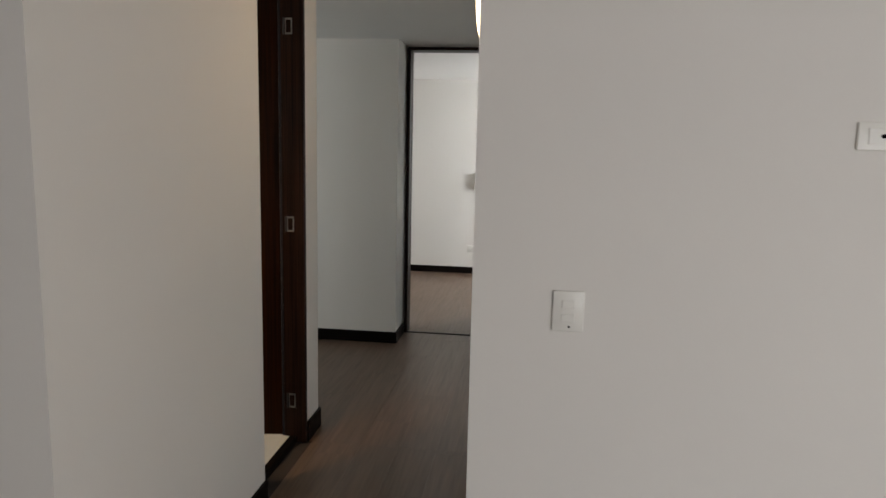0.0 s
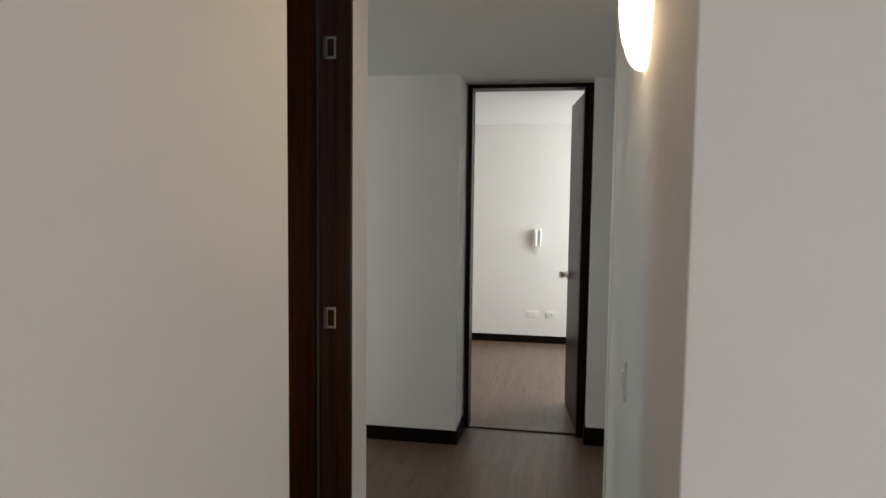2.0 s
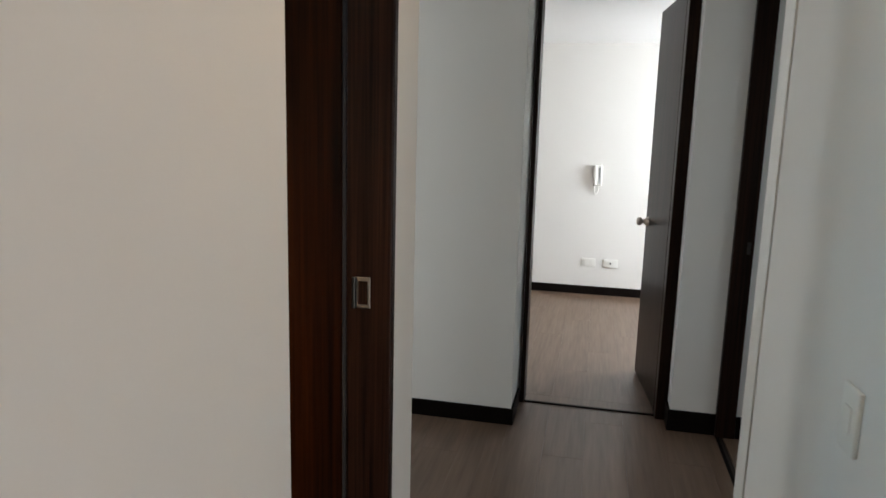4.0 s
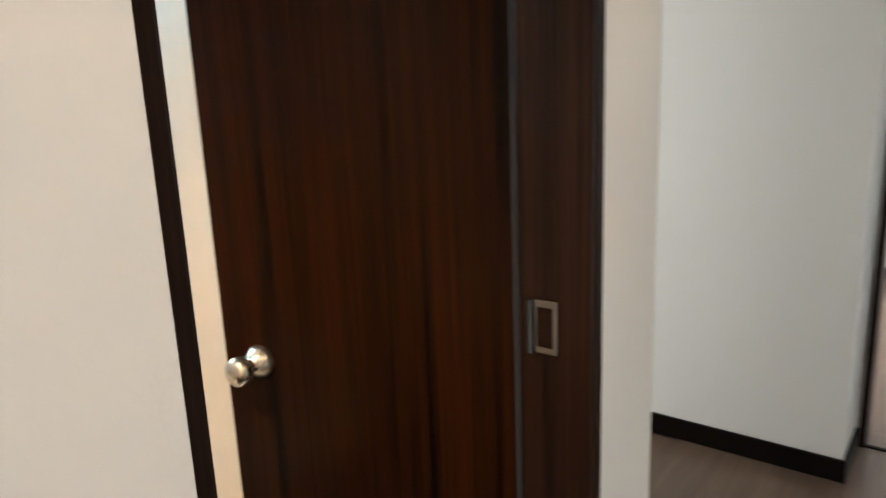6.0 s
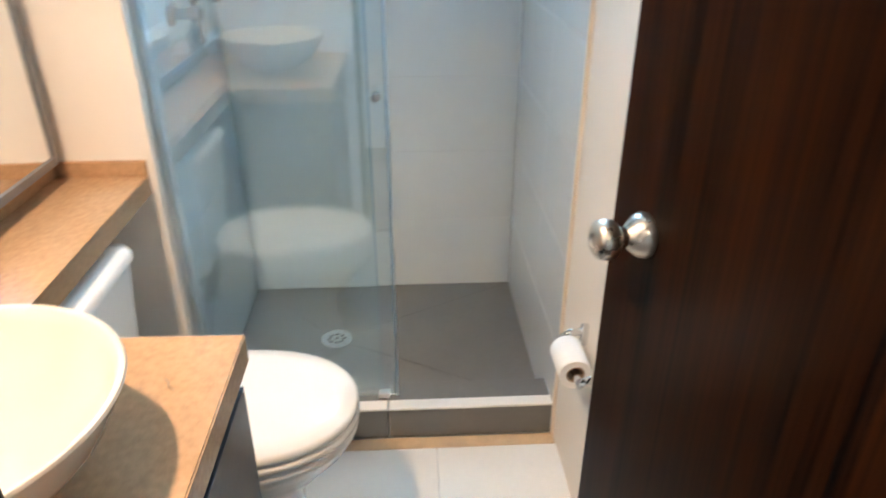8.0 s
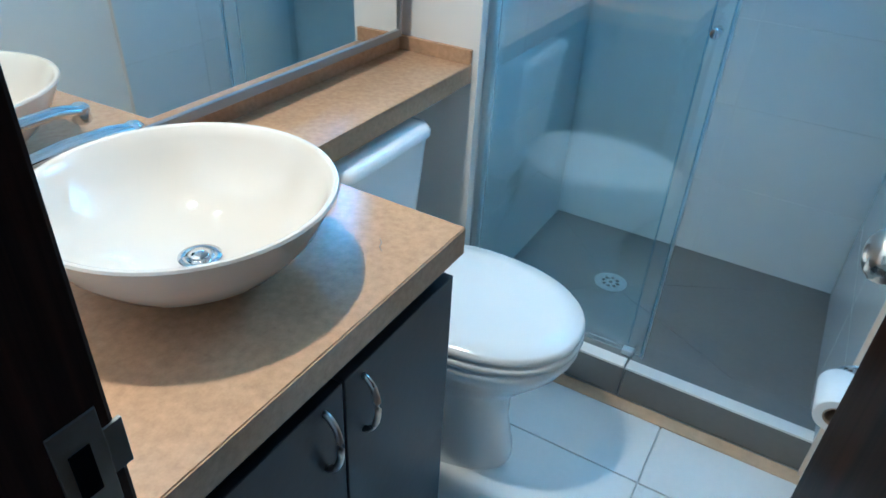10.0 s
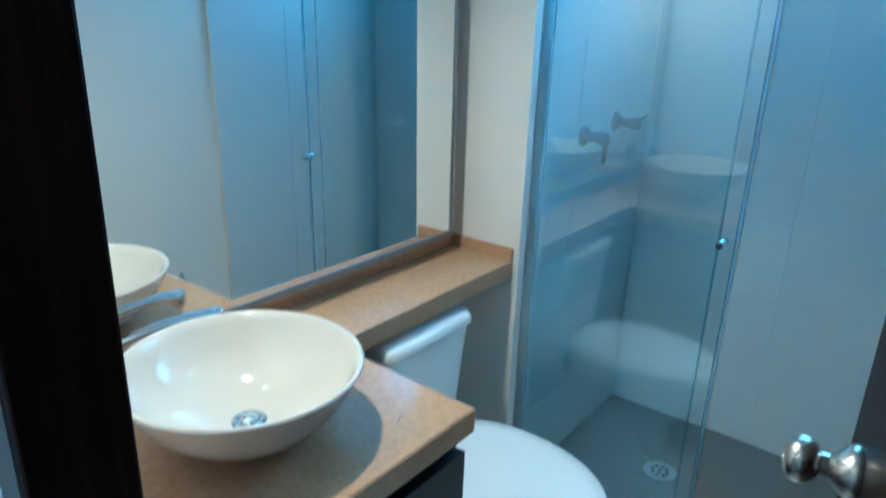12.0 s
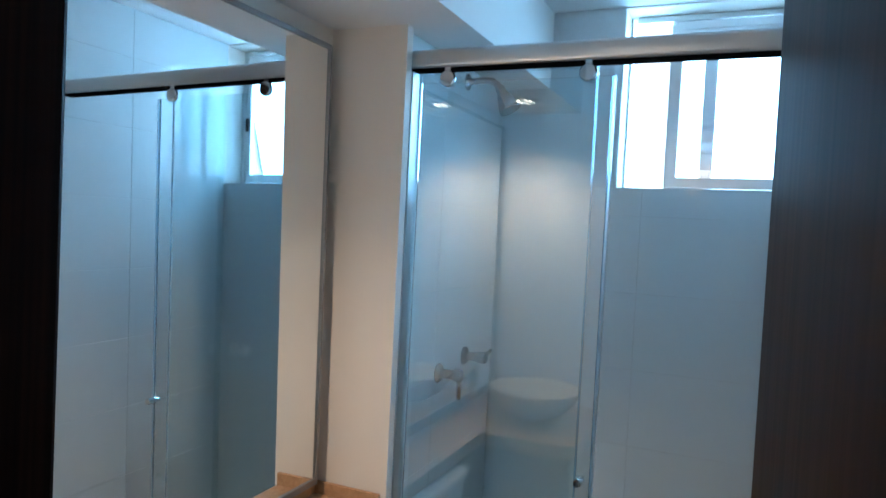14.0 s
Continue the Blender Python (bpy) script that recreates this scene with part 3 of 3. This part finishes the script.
toilet = thing("toilet", "white ceramic toilet with its lid closed", "toilet", pose(TX, MY, BF) @ Matrix.Diagonal((1, 1, 0.945, 1)))


def egg(cy, back, front, half, z, n=40, power=2.2, square=0.0):
    """An egg-shaped loop: rounder to the front (+y), squarer to the back."""
    pts = []
    for i in range(n):
        a = 2 * math.pi * i / n
        c, s = math.cos(a), math.sin(a)
        e = power + (square if s < 0 else 0)
        x = 0.955 * half * math.copysign(abs(c) ** (2 / e), c)
        y = (front if s > 0 else back) * math.copysign(abs(s) ** (2 / e), s)
        pts.append((x, cy + y, z))
    return pts


part("bowl", loft([egg(0.33, 0.20, 0.22, 0.105, 0, square=1.5), egg(0.33, 0.20, 0.22, 0.10, 0.03165, square=1.5), egg(0.33, 0.19, 0.20, 0.088, 0.1266, square=1.2), egg(0.34, 0.18, 0.19, 0.092, 0.211),
                   egg(0.37, 0.19, 0.22, 0.125, 0.2848), egg(0.40, 0.21, 0.235, 0.16, 0.3429), egg(0.41, 0.22, 0.245, 0.178, 0.3819), egg(0.41, 0.22, 0.247, 0.180, 0.3967), egg(0.41, 0.215, 0.240, 0.172, 0.403)]), CERAMIC, toilet, smooth=60)
part("seat", loft([egg(0.405, 0.21, 0.250, 0.180, 0.4051), egg(0.405, 0.212, 0.254, 0.184, 0.4093), egg(0.405, 0.212, 0.254, 0.184, 0.4199), egg(0.405, 0.21, 0.250, 0.180, 0.4241)]), SEAT_PLASTIC, toilet, "white plastic seat", smooth=60)
part("lid", loft([egg(0.405, 0.21, 0.247, 0.178, 0.4273), egg(0.405, 0.212, 0.252, 0.183, 0.4315), egg(0.405, 0.212, 0.252, 0.183, 0.442), egg(0.405, 0.208, 0.246, 0.177, 0.4505), egg(0.405, 0.17, 0.20, 0.14, 0.4552), egg(0.405, 0.05, 0.06, 0.04, 0.4568)]),
     SEAT_PLASTIC, toilet, "closed white plastic lid", smooth=60)
for x in (-0.07, 0.07):
    part("lid_hinge", box(x - 0.018, x + 0.018, 0.185, 0.215, 0.404, 0.448, 0.006, segments=3), SEAT_PLASTIC, toilet, smooth=40)


def slab(hw, y0, y1, z, r=0.03, n=6):
    pts = []
    for cx, cy, a0 in ((hw - r, y1 - r, 0), (-hw + r, y1 - r, 90), (-hw + r, y0 + r, 180), (hw - r, y0 + r, 270)):
        for i in range(n + 1):
            a = radians(a0 + 90 * i / n)
            pts.append((cx + r * math.cos(a), cy + r * math.sin(a), z))
    return pts


part("tank", loft([slab(0.130, 0.015, 0.185, 0.36), slab(0.134, 0.012, 0.195, 0.40), slab(0.148, 0.010, 0.216, 0.70), slab(0.149, 0.010, 0.217, 0.712)]), CERAMIC, toilet, smooth=40)
part("tank_lid", loft([slab(0.151, 0.008, 0.219, 0.714), slab(0.155, 0.006, 0.224, 0.719), slab(0.155, 0.006, 0.224, 0.732), slab(0.150, 0.01, 0.216, 0.744), slab(0.13, 0.03, 0.19, 0.751)]), CERAMIC, toilet, smooth=45)
part("base_cap", turned([(0.012, 0), (0.012, 0.006), (0.008, 0.011), (0, 0.012)], 16), SEAT_PLASTIC, toilet, m=pose(0.098, 0.28, 0.022, 0, 70, 0), smooth=True)

# ---- toilet paper ----
holder = thing("paper_holder", "chrome toilet paper holder on the wall", "paper holder", pose(-0.690, RY, 0.496))
for x in (-0.082, 0.082):
    a = part("bracket", box(x - 0.006, x + 0.006, -0.016, 0, -0.024, 0.030, 0.003), CHROME, holder)
    part("arm", tube([(x, -0.008, 0.012), (x, -0.040, 0.008), (x * 0.97, -0.058, -0.002)], 0.006, 10, flat=1.6), CHROME, a, smooth=True)
part("bar", tube([(-0.085, -0.056, -0.004), (0.085, -0.056, -0.004)], 0.0075, 14), CHROME, holder, smooth=40)
roll = thing("paper_roll", "white toilet paper roll on the chrome holder", "toilet paper", pose(-0.690, RY - 0.056, 0.4905, 0, 90, 0))
part("paper", turned([(0.019, -0.046), (0.0325, -0.046), (0.034, -0.044), (0.034, 0.044), (0.0325, 0.046), (0.019, 0.046), (0.019, -0.046)], 40), PAPER, roll, smooth=40)
part("core", turned([(0.0165, -0.046), (0.0188, -0.046), (0.0188, 0.046), (0.0165, 0.046), (0.0165, -0.046)], 28), CARD, roll, "brown card core", smooth=40)

hook = thing("robe_hook", "small chrome robe hook high on the bathroom wall", "hook", pose(-0.832, RY, 1.845))
part("rose", box(-0.024, 0.024, -0.012, 0, -0.024, 0.020, 0.003, segments=3), CHROME_DARK_REFLECTION, hook, smooth=40)
part("arm", tube([(0, -0.010, -0.002), (-0.002, -0.034, -0.002), (-0.003, -0.048, 0.010), (-0.003, -0.052, 0.024)], [0.008, 0.0075, 0.007, 0.0075], 12), CHROME, hook, smooth=True)
part("peg", tube([(0, -0.010, -0.012), (0.001, -0.026, -0.022), (0.001, -0.036, -0.020)], 0.006, 12), CHROME, hook, smooth=True)

# ---- shower ----
GX = -1.042
kerb = thing("shower_kerb", "grey tiled kerb in front of the shower", "kerb", kind="structure")
KX = EX + 0.001
part("core", box(-1.092, KX - 0.009, SY, RY, -0.02, BF + 0.088), GROUT, kerb)
for y0, y1 in ((SY + 0.002, 4.148), (4.152, RY - 0.002)):
    part("front_tile", box(KX - 0.009, KX, y0, y1, BF + 0.002, BF + 0.094, 0.001), SHOWER_TILE, kerb)
    part("top_tile", box(-1.095, KX - 0.037, y0, y1, BF + 0.0915, BF + 0.0995, 0.001), SHOWER_TILE, kerb)
    part("edge_strip", box(KX - 0.0365, KX, y0, y1, BF + 0.0945, BF + 0.1010, 0.001), FLOOR_TILE, kerb, "pale strip along the kerb edge")

screen = thing("shower_screen", "frameless sliding glass shower screen hung from a chrome rail", "shower screen")
rail = part("rail", box(GX - 0.020, GX + 0.022, SY + 0.012, RY - 0.004, 1.928, 1.976, 0.010, segments=4), ALU, screen, "brushed metal header rail", smooth=50)
part("rail_lip", box(GX - 0.016, GX + 0.016, SY + 0.014, RY - 0.006, 1.922, 1.929), BLACK, rail)
part("wall_profile", box(GX - 0.028, GX + 0.016, SY + 0.003, SY + 0.021, BF + 0.103, 1.928, 0.002), ALU, screen, "aluminium wall profile")
for name, gx, y0, y1, z1 in (("fixed_pane", GX - 0.014, SY + 0.020, 4.132, 1.924), ("sliding_pane", GX + 0.006, SY + 0.045, 4.171, 1.892)):
    p = part(name, box(gx - 0.004, gx + 0.004, y0, y1, BF + 0.110, z1), GLASS, screen)
    p.visible_shadow = False
    e = part("glass_edge", box(gx - 0.0042, gx + 0.0042, y1 + 0.0004, y1 + 0.0034, BF + 0.110, z1), GLASS_EDGE, p, "blue-tinted glass edge")
    e.visible_shadow = False
    if name == "sliding_pane":
        part("seal", box(gx - 0.005, gx + 0.005, y1 + 0.0036, y1 + 0.0085, BF + 0.110, z1), SEAL, p, "blue-grey plastic edge seal")
for y in (3.766, 4.117):
    r = part("roller", turned([(0, 0), (0.019, 0), (0.021, 0.002), (0.021, 0.009), (0.018, 0.013), (0, 0.0135)], 28), CHROME, screen, "round chrome roller", pose(GX + 0.0105, y, 1.900, 0, 90, 0), smooth=40)
    part("hanger", box(-0.060, -0.010, -0.008, 0.008, 0.001, 0.007, 0.001), CHROME, r)
kn = part("knob", turned([(0, 0), (0.007, 0), (0.007, 0.010), (0.0095, 0.012), (0.0100, 0.042), (0.0085, 0.045), (0, 0.0455)], 24), CHROME, screen, "small chrome pull knob", pose(GX + 0.0105, 4.153, 0.967, 0, 90, 0), smooth=40)
part("floor_guide", box(GX - 0.012, GX + 0.016, 4.125, 4.155, BF + 0.1025, BF + 0.118, 0.003), ALU, screen)


def valve(m, drop):
    v = thing("shower_valve", "chrome shower valve with a lever handle", "shower valve", m, group="shower valves")
    part("rose", turned([(0, 0), (0.030, 0), (0.030, 0.003), (0.024, 0.010), (0.016, 0.013), (0, 0.013)], 28), CHROME_DARK_REFLECTION, v, m=pose(0, 0, 0, -90, 0, 0), smooth=40)
    part("stem", turned([(0, 0.012), (0.014, 0.012), (0.014, 0.050), (0.019, 0.053), (0.019, 0.074), (0.012, 0.080), (0, 0.081)], 24), CHROME_DARK_REFLECTION, v, m=pose(0, 0, 0, -90, 0, 0), smooth=40)
    part("lever", tube([(0, 0.066, 0), (0.02 * drop[0], 0.070, 0.03 * drop[1]), (0.055 * drop[0], 0.072, 0.070 * drop[1])], [0.009, 0.007, 0.006], 12), CHROME_DARK_REFLECTION, v, smooth=True)


valve(pose(-1.336, SY, 1.091), (0.1, -1.0))
valve(pose(-1.541, SY, 1.111), (-1.0, 0.25))
sh = thing("shower_fixture", "chrome shower head on a bent wall arm", "shower head", pose(-1.452, SY, 1.985))
part("rose", turned([(0, 0), (0.026, 0), (0.026, 0.003), (0.014, 0.011), (0, 0.011)], 28), CHROME_DARK_REFLECTION, sh, m=pose(0, 0, 0, -90, 0, 0), smooth=40)
part("arm", tube([(0, 0.005, 0), (0.002, 0.055, 0.003), (0.004, 0.085, -0.002), (0.006, 0.103, -0.014), (0.007, 0.112, -0.028)], 0.0105, 14), CHROME_DARK_REFLECTION, sh, smooth=True)
part("head", turned([(0, 0), (0.014, 0), (0.015, 0.020), (0.022, 0.034), (0.033, 0.070), (0.035, 0.078), (0.033, 0.082), (0, 0.080)], 32), CHROME_DARK_REFLECTION, sh, m=look((0.007, 0.108, -0.022), (0.012, 0.158, -0.110)) @ pose(0, 0, 0, 180, 0, 0), smooth=40)

drain = thing("floor_drain", "round metal shower drain grate in grey tile", "drain", pose(-1.472, 3.968, BF))
part("ring", turned([(0.050, 0), (0.052, 0.003), (0.044, 0.004), (0.040, 0.002), (0.040, 0), (0.050, 0)], 36), ALU, drain, smooth=40)
part("grate", turned([(0, 0.0025), (0.040, 0.0025), (0.040, 0.0), (0, 0.0)], 30), ALU, drain)
for i in range(9):
    a = i * 2 * math.pi / 8
    r = 0.024 if i < 8 else 0
    part("drain_hole", turned([(0, 0.0027), (0.006, 0.0027), (0.006, 0.0031), (0, 0.0031)], 10), BLACK, drain, m=pose(r * math.cos(a), r * math.sin(a), 0))

# window over the shower: two sashes pushed to one side
window = thing("window_1", "aluminium sliding window, half open, above the shower tiles", "window", kind="structure")
VX = -1.945
for n, s in (("frame_bar", (WY0 + 0.001, WY0 + 0.009, WZ0 + 0.002, 2.288)), ("frame_bar", (RY - 0.022, RY - 0.001, WZ0 + 0.002, 2.288)), ("frame_bar", (WY0 + 0.022, RY - 0.022, 2.268, 2.288)),
             ("frame_sill", (WY0 + 0.009, RY - 0.022, WZ0 + 0.002, WZ0 + 0.010))):
    part(n, box(VX - 0.03, VX + 0.03, s[0], s[1], s[2], s[3], 0.002), ALU, window)
for vx, y0, y1, b in ((VX + 0.016, 4.214, 4.576, 0.024), (VX - 0.016, 4.196, 4.352, 0.042)):
    z0, z1 = WZ0 + 0.012, 2.266
    sash = part("sash", boxes((vx - 0.011, vx + 0.011, y0, y0 + b, z0, z1), (vx - 0.011, vx + 0.011, y1 - b, y1, z0, z1), (vx - 0.011, vx + 0.011, y0 + b, y1 - b, z0, z0 + 0.036),
                              (vx - 0.011, vx + 0.011, y0 + b, y1 - b, z1 - 0.045, z1), (vx + 0.011, vx + 0.015, y0 + b, y1 - b, z1 - 0.028, z1 - 0.020)), ALU, window)
    p = part("pane", box(vx - 0.002, vx + 0.002, y0 + b, y1 - b, z0 + 0.036, z1 - 0.045), PANE, sash)
    p.visible_shadow = False
part("latch", box(VX + 0.028, VX + 0.040, 4.560, 4.572, 1.93, 1.99, 0.003), BLACK, window, "dark sash latch")
part("reveal_sill", box(SX - 0.158, SX + 0.001, WY0 + 0.002, RY - 0.002, WZ0 - 0.006, WZ0 + 0.001), WALL_TILE, window)


# ---- pieces of the floors and walls ----
def pieces(parent, name, mat, spans, bevel=0.0012):
    """One object a piece; alike sizes share a mesh whose origin is the piece's middle."""
    made = {}
    for x0, x1, y0, y1, z0, z1 in spans:
        size = (round(x1 - x0, 4), round(y1 - y0, 4), round(z1 - z0, 4))
        if min(size) <= 0:
            continue
        mid = ((x0 + x1) / 2, (y0 + y1) / 2, (z0 + z1) / 2)
        if size not in made:
            me = bpy.data.meshes.new(name)
            bm = box(-size[0] / 2, size[0] / 2, -size[1] / 2, size[1] / 2, -size[2] / 2, size[2] / 2, bevel, segments=1)
            bm.to_mesh(me)
            bm.free()
            me.materials.append(mat)
            made[size] = me
        ob = new(name, made[size])
        ob.location = mid
        ob.parent = parent


floor = tagged(new("floor"), "brown laminate plank floor", "floor", kind="structure")
W, L = 0.192, 1.21
spans = []
areas = ((HX0 + 0.013, HX1 - 0.013, 3.43, 4.61), (0.307, 1.41, 4.61, 6.741), (-1.3, 0.307, 4.814, 6.409), (0.43, 1.128, 6.762, 6.87), (-0.6, 2.6, 6.87, 9.519), (0.54, 2.2, 1.4, 3.43), (HX0 + 0.013, 0.54, 1.4, 3.43), (1.45, 2.6, 5.32, 6.56))
for ax0, ax1, ay0, ay1 in areas:
    for c in range(-12, 20):
        px0, px1 = max(c * W, ax0), min(c * W + W, ax1)
        if px1 - px0 < 0.004:
            continue
        for r in range(-1, 9):
            off = (c * 0.43) % L
            py0, py1 = max(r * L + off, ay0), min(r * L + off + L, ay1)
            if py1 - py0 > 0.01:
                spans.append((px0 + 0.0002, px1 - 0.0002, py0 + 0.0002, py1 - 0.0002, -0.011, 0.0))
pieces(floor, "plank", PLANK, spans, 0.0004)
verts, faces = [], []
for ax0, ax1, ay0, ay1 in ((-3.0, HX0 + 0.013, -1.8, 2.767), (HX0 + 0.013, 5.2, -1.8, 1.4), (2.2, 5.2, 1.4, 3.417), (-3.0, -1.3, 4.814, 6.409), (-1.6, -0.6, 6.87, 9.519), (2.6, 3.0, 6.87, 9.519), (2.6, 3.18, 5.32, 6.56)):
    for c in range(-16, 28):
        for r in range(-3, 9):
            off = (c * 0.43) % L
            px0, px1 = max(c * W, ax0) + 0.0004, min(c * W + W, ax1) - 0.0004
            py0, py1 = max(r * L + off, ay0) + 0.0004, min(r * L + off + L, ay1) - 0.0004
            if px1 - px0 > 0.004 and py1 - py0 > 0.01:
                k = len(verts)
                verts += [(x, y, z) for z in (-0.011, 0.0) for x, y in ((px0, py0), (px1, py0), (px1, py1), (px0, py1))]
                faces += [tuple(k + i for i in f) for f in ((4, 5, 6, 7), (0, 1, 5, 4), (1, 2, 6, 5), (2, 3, 7, 6), (3, 0, 4, 7))]
me = bpy.data.meshes.new("further_planks")
me.from_pydata(verts, [], faces)
me.materials.append(PLANK)
rest = new("further_planks", me)
rest.parent = floor
tagged(rest, kind="stuff")

bath_floor = tagged(new("floor_bath"), "pale square bathroom floor tiles", "floor", kind="structure")
TXS, TYS = [-0.942, -0.744, -0.294, BX - 0.003], [3.452, 3.828, 4.278, 4.663]
pieces(bath_floor, "floor_tile", FLOOR_TILE, [(a + 0.0015, b - 0.0015, c + 0.0015, d - 0.0015, BF - 0.009, BF) for a, b in zip(TXS, TXS[1:]) for c, d in zip(TYS, TYS[1:])])
pieces(bath_floor, "border_strip", GROUT_TAN, [(KX + 0.0005, -0.942, 3.452, RY - 0.002, BF - 0.009, BF - 0.0005)], 0.0005)

shower_floor = tagged(new("floor_shower"), "grey shower floor tiles falling to the drain", "floor", kind="structure")
cx, cy = -1.472, 3.968
corners = [(-1.092, SY), (-1.092, RY), (SX, RY), (SX, SY)]
structure("floor_shower_bed", boxes((SX, -1.08, SY, RY, -0.03, BF - 0.010)), GROUT)
for i in range(4):
    a, b = Vector((*corners[i], BF + 0.008)), Vector((*corners[(i + 1) % 4], BF + 0.008))
    c = Vector((cx, cy, BF - 0.002))
    mid = (a + b + c) / 3
    bm = bmesh.new()
    top = [bm.verts.new(p + (mid - p).normalized() * 0.0013) for p in (a, b, c)]
    low = [bm.verts.new(v.co - Vector((0, 0, 0.008))) for v in top]
    bm.faces.new(top)
    bm.faces.new(list(reversed(low)))
    for k in range(3):
        bm.faces.new((top[k], low[k], low[(k + 1) % 3], top[(k + 1) % 3]))
    part("floor_tile", bm, SHOWER_TILE, shower_floor)

shower_tiles = tagged(new("wall_tiles_shower"), "white glossy shower wall tiles", "wall tiles", kind="structure")
ZS = [0.012] + [0.0525 + 0.2575 * k for k in range(1, 9)] + [WZ - 0.002]
tile_spans = []
for z0, z1 in zip(ZS, ZS[1:]):
    z0, z1 = z0 + 0.0007, z1 - 0.0007
    for x0, x1 in ((SX + 0.001, SX + 0.50), (SX + 0.50, -0.978)):
        tile_spans.append((x0 + 0.0007, x1 - 0.0007, RY - 0.008, RY, z0, z1))
    zt = min(z1, BZ - 0.002)
    if zt - z0 > 0.02:
        for x0, x1 in ((SX + 0.001, SX + 0.50), (SX + 0.50, EX - 0.002)):
            tile_spans.append((x0 + 0.0007, x1 - 0.0007, SY - 0.008, SY, z0, zt))
    for y0, y1 in ((SY + 0.001, SY + 0.50), (SY + 0.50, RY - 0.009)):
        if z0 < WZ0 - 0.01:
            tile_spans.append((SX - 0.008, SX, y0 + 0.0007, y1 - 0.0007, z0, min(z1, WZ0 - 0.002)))
        if z1 > WZ0 and y0 < WY0:
            tile_spans.append((SX - 0.008, SX, y0 + 0.0007, min(y1, WY0) - 0.0007, max(z0, WZ0 + 0.001), zt if y0 < 3.80 else z1))
structure("grout_bed_right", boxes((SX, -0.978, RY - 0.0066, RY - 0.0002, 0.0, WZ - 0.002)), GROUT)
structure("grout_bed_back", boxes((SX - 0.0078, SX - 0.0014, SY, RY - 0.0068, 0.0, WZ0 - 0.003), (SX - 0.0078, SX - 0.0014, SY, WY0 - 0.001, WZ0, WZ - 0.002)), GROUT)
structure("grout_bed_taps", boxes((SX, EX - 0.003, SY - 0.0078, SY - 0.0014, 0.0, BZ - 0.002)), GROUT)
pieces(shower_tiles, "wall_tile", WALL_TILE, tile_spans, 0.0006)
structure("trim_tile_edge", boxes((-0.977, -0.972, RY - 0.009, RY, 0.0, WZ - 0.002)), EDGE_TRIM)
